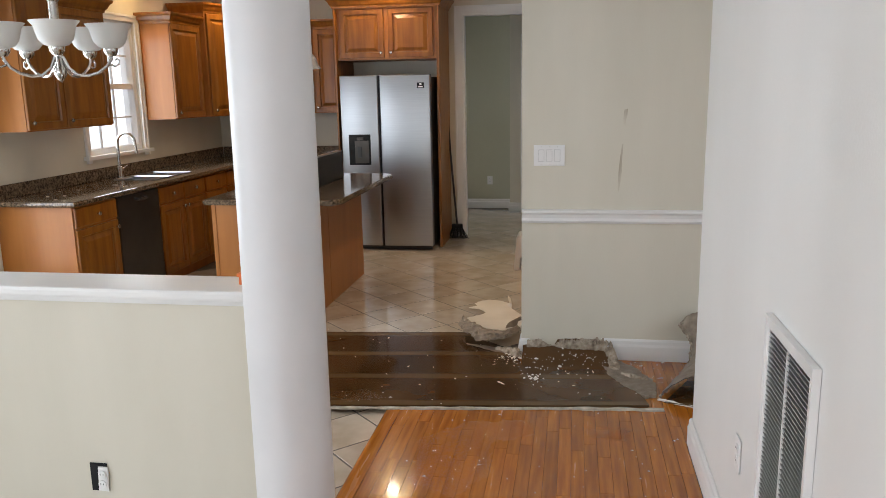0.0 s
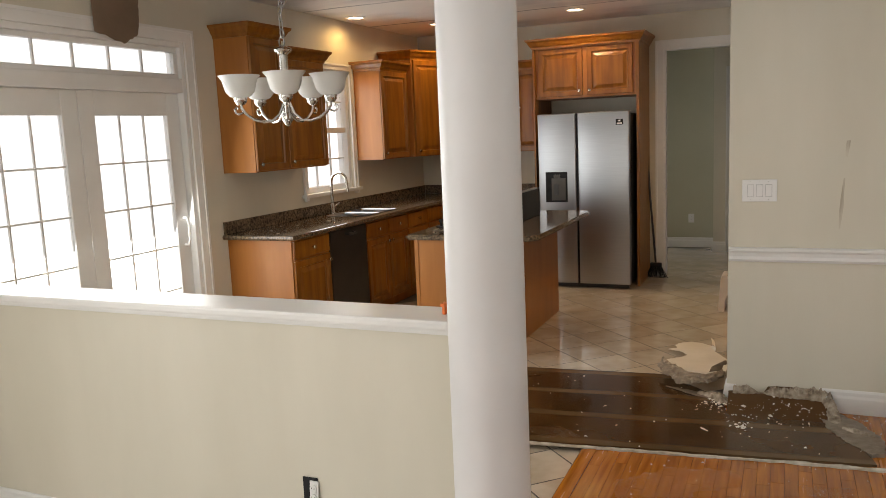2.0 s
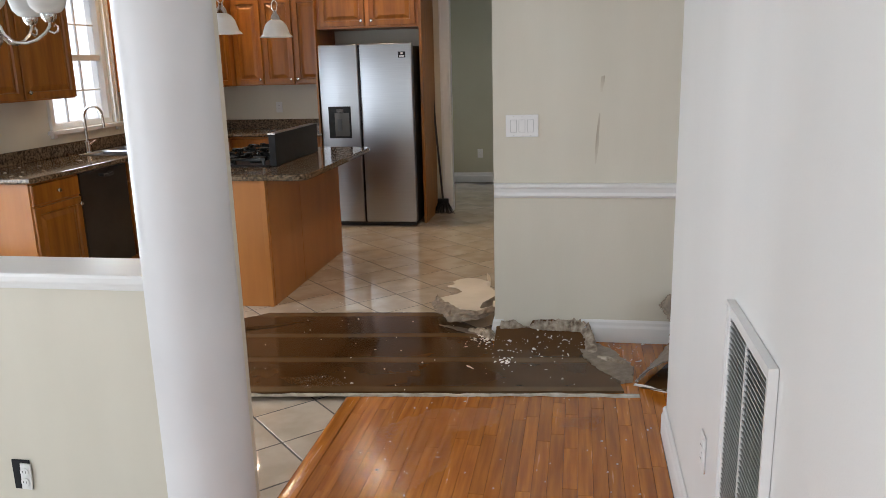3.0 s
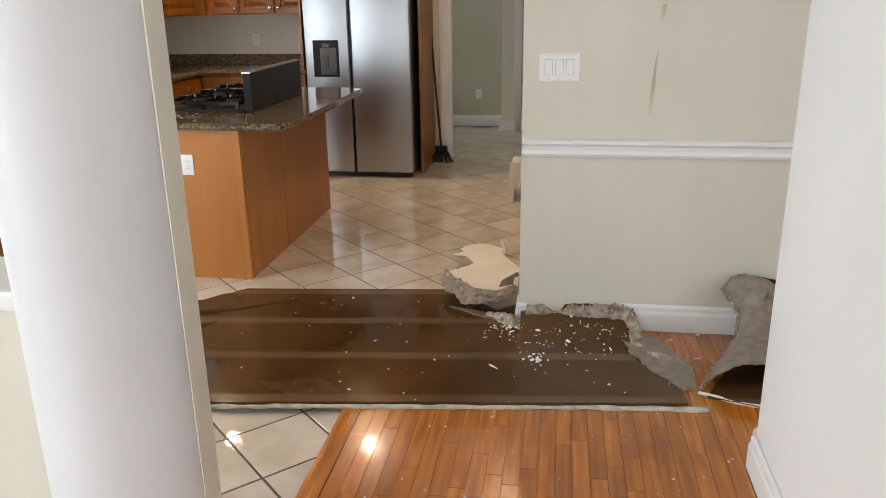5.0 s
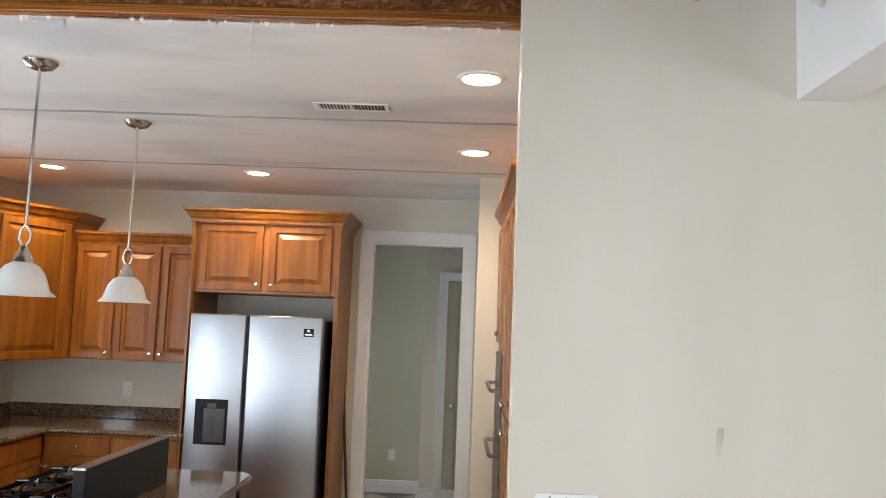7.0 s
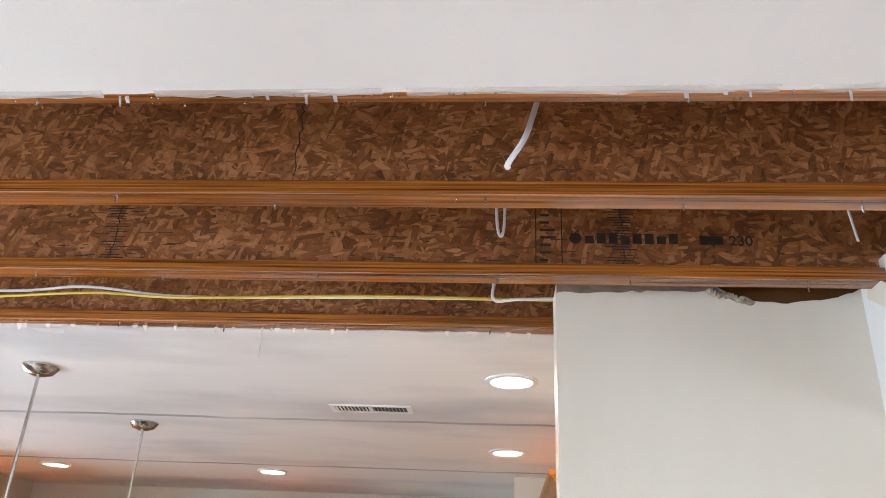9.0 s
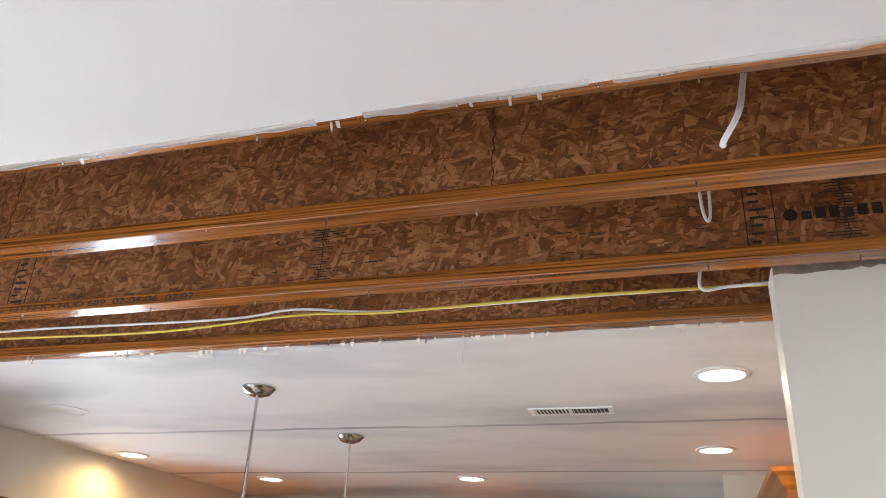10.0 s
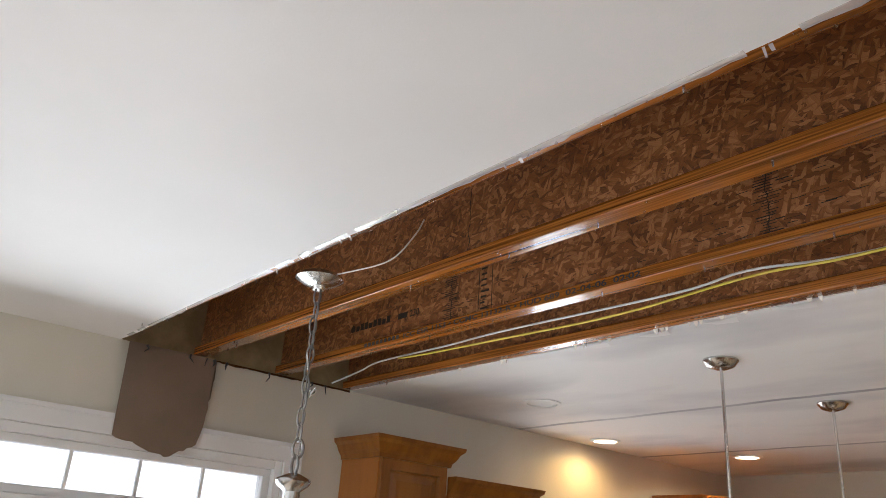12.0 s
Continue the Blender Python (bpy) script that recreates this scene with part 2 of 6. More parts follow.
OSB = strand_board("wet_strand_board", (0.085, 0.028, 0.009), (0.285, 0.106, 0.033), (0.60, 0.30, 0.13))


def stripes(mat, slope, start, period, half, colour, amount, wobble):
    """Bands of another colour across a surface: joist marks, damp seams."""
    nodes, links = mat.node_tree.nodes, mat.node_tree.links
    b = nodes["Principled BSDF"]
    under = b.inputs["Base Color"].links[0].from_socket

    def calc(op, a, c, d=None):
        n = nodes.new("ShaderNodeMath")
        n.operation = op
        for k, v in enumerate((a, c, d)):
            if v is None:
                continue
            if isinstance(v, (int, float)):
                n.inputs[k].default_value = v
            else:
                links.new(v, n.inputs[k])
        return n.outputs[0]

    co = nodes.new("ShaderNodeTexCoord")
    sep = nodes.new("ShaderNodeSeparateXYZ")
    links.new(co.outputs["Object"], sep.inputs[0])
    nz = nodes.new("ShaderNodeTexNoise")
    nz.inputs["Scale"].default_value = 2.5
    links.new(co.outputs["Object"], nz.inputs["Vector"])
    t = calc("SUBTRACT", calc("SUBTRACT", sep.outputs[1], calc("MULTIPLY", sep.outputs[0], slope)), start)
    t = calc("ADD", t, calc("MULTIPLY", calc("SUBTRACT", nz.outputs["Fac"], 0.5), wobble))
    d = calc("PINGPONG", t, period / 2)
    rng_node = nodes.new("ShaderNodeMapRange")
    rng_node.interpolation_type = "SMOOTHSTEP"
    rng_node.inputs["From Min"].default_value, rng_node.inputs["From Max"].default_value = half * 0.4, half
    rng_node.inputs["To Min"].default_value, rng_node.inputs["To Max"].default_value = amount, 0.0
    links.new(d, rng_node.inputs["Value"])
    fac = calc("MULTIPLY", rng_node.outputs[0], calc("MULTIPLY", nz.outputs["Fac"], 2.0))
    mx = nodes.new("ShaderNodeMix")
    mx.data_type = "RGBA"
    links.new(fac, mx.inputs["Factor"])
    links.new(under, mx.inputs[6])
    mx.inputs[7].default_value = (*colour, 1)
    links.new(mx.outputs[2], b.inputs["Base Color"])


stripes(PAPER, 0.105, -0.11, 0.39, 0.045, (0.18, 0.118, 0.062), 0.5, 0.03)
stripes(WET_CEILING, 0.0, 1.45, 1.28, 0.028, (0.36, 0.37, 0.40), 0.75, 0.06)
SIDING = material("garage_grey", (0.5, 0.5, 0.5), (0.55, 0.55, 0.55), 3, 0.6)


# ---- building helpers ----
def box(bm, x0, y0, z0, x1, y1, z1):
    v = [bm.verts.new((x, y, z)) for z in (z0, z1) for y in (y0, y1) for x in (x0, x1)]
    for f in ((0, 2, 3, 1), (4, 5, 7, 6), (0, 1, 5, 4), (2, 6, 7, 3), (0, 4, 6, 2), (1, 3, 7, 5)):
        bm.faces.new([v[i] for i in f])
    return v


def soften(bm, width, segments=2):
    bmesh.ops.bevel(bm, geom=[e for e in bm.edges], offset=width, segments=segments, affect="EDGES", profile=0.6, clamp_overlap=True)


def link(name, bm, mat, smooth=False):
    bmesh.ops.recalc_face_normals(bm, faces=bm.faces)
    me = bpy.data.meshes.new(name)
    bm.to_mesh(me)
    bm.free()
    me.materials.append(mat)
    if smooth:
        for p in me.polygons:
            p.use_smooth = True
        me.set_sharp_from_angle(angle=radians(40))
    return new(name, me)


def part(name, bm, mat, parent, label="", smooth=False):
    """One mesh, drawn in world coordinates, under a thing or a part."""
    ob = link(name, bm, mat, smooth)
    ob.parent = parent
    if parent.type == "EMPTY":
        ob.matrix_parent_inverse = parent.matrix_basis.inverted()
    if label:
        ob["label"] = label
    return ob


def thing(name, at, label, category, group="", kind=""):
    ob = new(name)
    ob.empty_display_size = 0.1
    ob.matrix_basis = Matrix.Translation(at)
    return tagged(ob, label, category, group, kind)


def slab(name, mat, *boxes, bevel=0.0, parent=None, label="", segments=2):
    """A mesh of one or more boxes; top-level structure when it has no parent."""
    bm = bmesh.new()
    for b in boxes:
        box(bm, *b)
    if bevel:
        soften(bm, bevel, segments)
    if parent is None:
        return link(name, bm, mat)
    return part(name, bm, mat, parent, label)


def setting(ob, label, category):
    return tagged(ob, label, category, kind="structure")


def lathe(bm, profile, m=Matrix.Identity(4), steps=24):
    """Turns a profile of (radius, height) about the z axis of m."""
    rings = []
    for r, z in profile:
        if r < 1e-6:
            rings.append([bm.verts.new(m @ Vector((0, 0, z)))])
        else:
            rings.append([bm.verts.new(m @ Vector((r * math.cos(a), r * math.sin(a), z))) for a in (2 * math.pi * k / steps for k in range(steps))])
    for a, b in zip(rings, rings[1:]):
        for k in range(steps):
            q = [a[k % len(a)], a[(k + 1) % len(a)], b[(k + 1) % len(b)], b[k % len(b)]]
            q = list(dict.fromkeys(q))
            if len(q) > 2:
                bm.faces.new(q)


def tube(bm, points, radius, steps=8):
    """A round bar along points; radius may be a list."""
    pts = [Vector(p) for p in points]
    rings, side = [], None
    for i, p in enumerate(pts):
        d = (pts[min(i + 1, len(pts) - 1)] - pts[max(i - 1, 0)]).normalized()
        if side is None:
            side = d.orthogonal().normalized()
        side = (side - d * side.dot(d)).normalized()
        up = d.cross(side)
        r = radius[i] if isinstance(radius, (list, tuple)) else radius
        rings.append([bm.verts.new(p + r * (math.cos(a) * side + math.sin(a) * up)) for a in (2 * math.pi * k / steps for k in range(steps))])
    for a, b in zip(rings, rings[1:]):
        for k in range(steps):
            bm.faces.new((a[k], a[(k + 1) % steps], b[(k + 1) % steps], b[k]))
    bm.faces.new(rings[0][::-1])
    bm.faces.new(rings[-1])


def sweep(bm, path, profile, closed=False):
    """Carries a profile of (out, up) along a plan path; out lies to the right of the way."""
    n = len(path)
    pts = [Vector((*p[:2], 0)) for p in path]
    z = path[0][2]
    rings = []
    for i, p in enumerate(pts):
        d0 = (p - pts[i - 1]).normalized() if i or closed else None
        d1 = (pts[(i + 1) % n] - p).normalized() if i < n - 1 or closed else None
        d0, d1 = d0 or d1, d1 or d0
        n0, n1 = Vector((d0.y, -d0.x, 0)), Vector((d1.y, -d1.x, 0))
        m = (n0 + n1).normalized()
        m /= max(m.dot(n0), 0.3)
        rings.append([bm.verts.new(p + m * o + Vector((0, 0, z + u))) for o, u in profile])
    k = len(profile)
    for a, b in list(zip(rings, rings[1:])) + ([(rings[-1], rings[0])] if closed else []):
        for j in range(k):
            bm.faces.new((a[j], a[(j + 1) % k], b[(j + 1) % k], b[j]))
    if not closed:
        bm.faces.new(rings[0])
        bm.faces.new(rings[-1][::-1])


def side(origin, facing):
    """A frame whose x runs along a front, y up it and z out of it. facing: degrees of the outward way in plan."""
    a = radians(facing)
    out = Vector((math.cos(a), math.sin(a), 0))
    along = Vector((-out.y, out.x, 0))
    m = Matrix((along, Vector((0, 0, 1)), out)).transposed().to_4x4()
    return Matrix.Translation(origin) @ m


def panel(bm, m, w, h, rings):
    """A rectangle w by h whose depth follows rings of (inset, depth)."""
    loops = []
    for i, d in rings:
        loops.append([bm.verts.new(m @ Vector(p)) for p in ((i, i, d), (w - i, i, d), (w - i, h - i, d), (i, h - i, d))])
    for a, b in zip(loops, loops[1:]):
        for k in range(4):
            bm.faces.new((a[k], a[(k + 1) % 4], b[(k + 1) % 4], b[k]))
    bm.faces.new(loops[-1])


DOOR_RINGS = [(0, 0), (0, 0.016), (0.004, 0.02), (0.05, 0.02), (0.056, 0.006), (0.066, 0.006), (0.098, 0.018)]
DRAWER_RINGS = [(0, 0), (0, 0.014), (0.008, 0.02)]


def knob(parent, m, x, y, d=0.02):
    bm = bmesh.new()
    lathe(bm, [(0.006, 0), (0.006, 0.012), (0.014, 0.017), (0.016, 0.022), (0.012, 0.028), (0, 0.03)], m @ Matrix.Translation((x, y, d)), 12)
    return part("knob", bm, CHROME, parent, "satin nickel knob", smooth=True)


def front(parent, name, m, w, h, rings, knob_at=None, mat=None):
    bm = bmesh.new()
    panel(bm, m, w, h, rings)
    ob = part(name, bm, mat or MAPLE, parent)
    if knob_at:
        knob(ob, m, *knob_at)
    return ob


CROWN = [(0, 0), (0.012, 0), (0.016, 0.02), (0.03, 0.035), (0.045, 0.065), (0.062, 0.08), (0.066, 0.098), (0, 0.098)]


def crown(parent, path):
    bm = bmesh.new()
    sweep(bm, path, CROWN)
    return part("crown_moulding", bm, MAPLE, parent, smooth=False)

# ---- structure ----
TH = 0.15
setting(slab("wall_west", CREAM,
             (XL - TH, -8, -0.3, XL, -6.5, H), (XL - TH, -6.5, -0.3, XL, -3.5, 0.35), (XL - TH, -6.5, 2.35, XL, -3.5, H), (XL - TH, -3.5, -0.3, XL, -2.02, H), (XL - TH, -2.02, 2.36, XL, -0.14, H), (XL - TH, -0.14, -0.3, XL, 1.34, H),
             (XL - TH, 1.34, -0.3, XL, 2.2, 1.13), (XL - TH, 1.34, 2.28, XL, 2.2, H), (XL - TH, 2.2, -0.3, XL, YB, H)),
        "cream painted outer wall with patio door and window", "wall")
setting(slab("wall_north", CREAM,
             (XL - TH, YB, -0.3, -0.894, YB + 0.12, H), (-0.894, YB, 2.40, -0.145, YB + 0.12, H), (-0.145, YB, -0.3, 1.6, YB + 0.12, H)),
        "cream painted kitchen back wall with tall doorway", "wall")
setting(slab("wall_switch", CREAM, (0, -0.107, -0.3, 0.85, 0.008, 2.80), (0.85, -0.107, -0.3, 4.0, 0.008, 2.785)), "cream painted partition wall with water streaks", "wall")
setting(slab("wall_oven", CREAM, (-0.06, 2.88, -0.3, 1.6, 3.0, H), (0.7, 0.008, -0.3, 0.82, 2.88, H)),
        "cream painted wall round the built-in ovens", "wall")
setting(slab("wall_east", PALE, (0.85, -8, -0.3, 0.97, -1.24, H), (0.803, -1.24, 2.455, 0.97, -0.108, 2.83)),
        "pale painted hallway wall with dropped header", "wall")
setting(slab("wall_side_room", CREAM, (4.0, -4.0, -0.3, 4.12, 0.115, 0.5), (4.0, -4.0, 2.3, 4.12, 0.115, H), (4.0, -4.0, 0.5, 4.12, -2.9, 2.3),
             (4.0, -1.1, 0.5, 4.12, 0.115, 2.3), (0.97, -4.12, -0.3, 4.12, -4.0, H)), "cream painted side room walls", "wall")
setting(slab("wall_south", PALE, (XL - TH, -8.12, -0.3, -3.2, -8.0, H), (0.4, -8.12, -0.3, 0.97, -8.0, H),
             (-3.2, -8.12, -0.3, 0.4, -8.0, 0.2), (-3.2, -8.12, 2.5, 0.4, -8.0, H)), "pale painted wall with a wide window opening", "wall")
# the gap in the unseen end wall is made up for the hall fill
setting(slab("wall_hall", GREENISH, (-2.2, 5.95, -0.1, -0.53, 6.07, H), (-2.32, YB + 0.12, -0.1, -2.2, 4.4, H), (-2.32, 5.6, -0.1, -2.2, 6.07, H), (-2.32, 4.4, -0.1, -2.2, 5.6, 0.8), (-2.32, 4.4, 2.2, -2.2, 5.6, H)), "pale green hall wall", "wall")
setting(slab("wall_hall_return", CREAM, (-0.53, 5.6, -0.1, 1.7, 5.72, H), (1.6, YB + 0.12, -0.1, 1.72, 5.6, H)), "cream hall return wall", "wall")

# floors
setting(slab("floor", GROUT, (XL - TH, -2.1, -0.05, 0.85, 6.1, -0.0012), (0.85, -2.1, -0.05, 4.1, 0.0, -0.0012), (0.85, 0.0, -0.05, 1.7, 6.1, -0.0012)),
        "tiled kitchen floor laid on the diagonal", "floor")
setting(slab("floor_side_room", PLANK, (0.97, -4.0, -0.02, 4.0, -0.108, 0.0185), (0.947, -1.238, 0.004, 0.97, -0.108, 0.0185)), "honey oak side room floor", "floor")
setting(slab("floor_great_room", TILE, (XL - TH, -8.1, -0.25, -0.62, -2.17, -0.2)), "pale sunken great room floor", "floor")
wood_floor = setting(slab("floor_hallway", GROUT, (-0.62, -8.1, -0.25, 0.85, -0.108, 0.003), (0.85, -1.238, -0.02, 0.947, -0.108, 0.003)), "honey oak strip hallway floor", "floor")

# ceilings with the torn edges of the opening between them
def torn_sheet(name, mat, x0, x1, y_torn, y_far, z, thick, rough, seed, slope=0.0):
    rng = random.Random(seed)
    bm = bmesh.new()
    n = int((x1 - x0) / 0.045)
    drift, edge = 0.0, []
    for k in range(n + 1):
        drift = drift * 0.8 + rng.uniform(-rough, rough)
        edge.append((x0 + (x1 - x0) * k / n, y_torn + drift + slope * k / n))
    low = [bm.verts.new((x, y, z)) for x, y in edge]
    high = [bm.verts.new((x, y + (0.006 if y_far > y_torn else -0.006), z + thick)) for x, y in edge]
    flow = [bm.verts.new((x, y_far, z)) for x, y in edge]
    fhigh = [bm.verts.new((x, y_far, z + thick)) for x, y in edge]
    for k in range(n):
        bm.faces.new((low[k], low[k + 1], flow[k + 1], flow[k]))
        bm.faces.new((high[k], high[k + 1], fhigh[k + 1], fhigh[k]))
        bm.faces.new((low[k], low[k + 1], high[k + 1], high[k]))
        bm.faces.new((flow[k], flow[k + 1], fhigh[k + 1], fhigh[k]))
    return link(name, bm, mat)


setting(torn_sheet("ceiling", WET_CEILING, XL, 0.7, 0.196, YB, H, 0.016, 0.005, 3), "white kitchen ceiling with damp seams and torn edge", "ceiling")
setting(torn_sheet("ceiling_dining", CEILING, XL, 0.85, -1.006, -8.0, H, 0.016, 0.004, 5, slope=-0.036), "white dining ceiling with torn plastic edge", "ceiling")
setting(slab("ceiling_side_room", CEILING, (0.97, -4.1, 2.62, 4.1, 0.0, 2.64), (-2.3, YB + 0.12, H, 1.7, 6.1, H + 0.02)), "white ceiling of the rooms beyond", "ceiling")
setting(slab("subfloor", SUBFLOOR, (XL - TH, -1.7, H + 0.302, 1.2, 0.9, H + 0.325)), "damp wood panel subfloor over the joists", "subfloor")
setting(slab("rim_board", INSULATION, (XL - 0.04, -1.7, H + 0.002, XL - 0.005, 0.9, H + 0.302), (1.0, -1.7, H + 0.002, 1.03, 0.9, H + 0.302)), "tan insulation batts closing the joist ends", "rim board")

# half wall with its post, cap and baseboard
hw = setting(slab("half_wall", CREAM, (XL, -2.17, -0.25, -0.72, -2.03, 0.92), (-0.80, -2.2, -0.24, -0.61, -2.125, H)), "cream half wall ending in a full height post", "half wall")
cap_bm = bmesh.new()
box(cap_bm, XL, -2.215, 0.92, -0.822, -1.985, 0.96)
soften(cap_bm, 0.012)
part("cap", cap_bm, WHITE, hw, "glossy white wooden cap")
slab("apron_trim", WHITE, (XL, -2.186, 0.898, -0.81, -2.171, 0.9195), bevel=0.006, parent=hw)

BASE = [(0, 0), (0.016, 0), (0.016, 0.085), (0.011, 0.1), (0.011, 0.118), (0.004, 0.13), (0, 0.13)]


def baseboard(name, path, label):
    bm = bmesh.new()
    sweep(bm, path, BASE)
    return setting(link(name, bm, WHITE), label, "baseboard")


baseboard("baseboard_half_wall", [(XL, -2.172, -0.2), (-0.66, -2.172, -0.2)], "white moulded baseboard along the half wall")
baseboard("baseboard_switch_wall", [(-0.002, 0.008, 0.003), (-0.002, -0.109, 0.003), (0.05, -0.109, 0.003)], "white moulded baseboard round the wall end")
baseboard("baseboard_partition", [(0.48, -0.109, 0.02), (4.0, -0.109, 0.02)], "white moulded baseboard on the partition wall")
baseboard("baseboard_hallway", [(0.97, -1.238, 0.02), (0.848, -1.238, 0.02), (0.848, -8.0, 0.02)], "white moulded baseboard along the hallway")
baseboard("baseboard_hall", [(-2.2, 5.948, 0.0), (-0.532, 5.948, 0.0), (-0.532, 5.598, 0.0), (1.6, 5.598, 0.0)], "white moulded baseboard in the far hall")
baseboard("baseboard_kitchen", [(-0.062, 3.0, 0.0), (-0.062, 2.878, 0.0), (0.02, 2.878, 0.0)], "white baseboard on the wall end")
rail_bm = bmesh.new()
RAIL = [(0, 0), (0.012, 0), (0.02, 0.014), (0.014, 0.03), (0.018, 0.05), (0.03, 0.062), (0.03, 0.074), (0.02, 0.08), (0, 0.08)]
sweep(rail_bm, [(0.004, -0.109, 0.851), (4.0, -0.109, 0.851)], RAIL)
setting(link("chair_rail", rail_bm, WHITE), "white moulded chair rail on the partition", "chair rail")

# column
bm = bmesh.new()
prof = [(0.15, 0.02), (0.15, 0.09), (0.14, 0.1), (0.145, 0.13), (0.125, 0.16)]
prof += [(0.118 - 0.003 * k / 12, 0.16 + k * (2.5 - 0.16) / 12) for k in range(13)]
prof += [(0.12, 2.53), (0.11, 2.56), (0.14, 2.62), (0.15, 2.66), (0.15, H - 0.001)]
lathe(bm, prof, Matrix.Translation((-0.527, -2.6, 0)), 64)
setting(link("column", bm, COLUMN, smooth=True), "smooth white round interior column", "column")

# doorway casing of the kitchen back wall
def casing(name, m, w, h, depth, mat=WHITE, width=0.087, parent=None, sill=False, bottom=0.0):
    """A moulded frame of three or four boards round an opening w by h in the front m."""
    boards = [((-width, bottom - (width if sill else 0)), (0, h)), ((w, bottom - (width if sill else 0)), (w + width, h)), ((-width, h), (w + width, h + width))]
    if sill:
        boards.append(((-width - 0.03, bottom - 0.03), (w + width + 0.03, bottom)))
    made = []
    for n, ((x0, y0), (x1, y1)) in enumerate(boards):
        bm = bmesh.new()
        deep = 0.05 if n == 3 else 0.018
        vs = box(bm, x0, y0, 0.0015, x1, y1, deep)
        if n < 3:
            if n < 2:
                xo = x0 if n == 0 else x1 - 0.02
                box(bm, xo, y0, 0.017, xo + 0.02, y1 + width, 0.026)
            else:
                box(bm, x0, y1 - 0.02, 0.017, x1, y1, 0.026)
        bm.transform(m)
        made.append(part("casing_board", bm, mat, parent))
    return made


door = thing("doorway_trim", (-0.53, YB, 0), "white moulded casing round the tall doorway", "door casing", kind="structure")
casing("door", side((-0.894, YB, 0), -90), 0.749, 2.40, 0.12, parent=door)
slab("jamb", WHITE, (-0.894, YB - 0.002, 0, -0.878, YB + 0.122, 2.40), (-0.161, YB - 0.002, 0, -0.145, YB + 0.122, 2.40), (-0.878, YB - 0.002, 2.384, -0.161, YB + 0.122, 2.40), parent=door)
far_door = thing("door_2", (0.1, 5.6, 0), "white panelled hall door with dark knob", "door", kind="structure")
casing("hall", side((-0.30, 5.6, 0), -90), 0.72, 2.2, 0.12, parent=far_door)
bm = bmesh.new()
panel(bm, side((-0.30, 5.597, 0.01), -90), 0.72, 2.18, [(0, 0), (0, 0.004), (0.1, 0.004), (0.115, 0.002)])
leaf = part("door_leaf", bm, GREENISH, far_door)
bm = bmesh.new()
lathe(bm, [(0.026, 0), (0.026, 0.006), (0.01, 0.01), (0.01, 0.035), (0.026, 0.045), (0.028, 0.055), (0.018, 0.068), (0, 0.07)], side((-0.23, 5.592, 0.95), -90), 16)
part("door_knob", bm, CHROME, leaf, smooth=True)

# patio doors with transom
patio = thing("patio_door", (XL, -1.08, 0), "white french patio doors with gridded panes and transom", "patio door", kind="structure")
PM = side((XL, -2.02, 0), 0)     # along +y, out into the room
casing("patio", PM, 1.88, 2.36, 0.15, parent=patio)


def bars(name, m, parent, mat, *boxes, bevel=0.003):
    bm = bmesh.new()
    for b in boxes:
        box(bm, *b)
    if bevel:
        soften(bm, bevel, 1)
    bm.transform(m)
    return part(name, bm, mat, parent)


bars("frame", PM, patio, WHITE, (0, 0, -0.14, 0.04, 2.36, 0.0), (1.84, 0, -0.14, 1.88, 2.36, 0.0), (0.04, 2.32, -0.14, 1.84, 2.36, 0.0), (0.04, 2.0, -0.12, 1.84, 2.10, 0.0), (0.04, 0, -0.14, 1.84, 0.03, -0.01))
trans = bars("transom", PM, patio, WHITE, (0.04, 2.10, -0.09, 1.84, 2.135, -0.03), (0.04, 2.285, -0.09, 1.84, 2.32, -0.03), (0.04, 2.135, -0.09, 0.08, 2.285, -0.03), (1.80, 2.135, -0.09, 1.84, 2.285, -0.03))
for k in range(1, 6):
    bars("muntin", PM, trans, WHITE, (0.08 + 1.72 * k / 6 - 0.007, 2.135, -0.068, 0.08 + 1.72 * k / 6 + 0.007, 2.285, -0.048), bevel=0)
g = bars("pane", PM, trans, GLASS, (0.08, 2.135, -0.061, 1.80, 2.285, -0.057), bevel=0)
g.visible_shadow = False
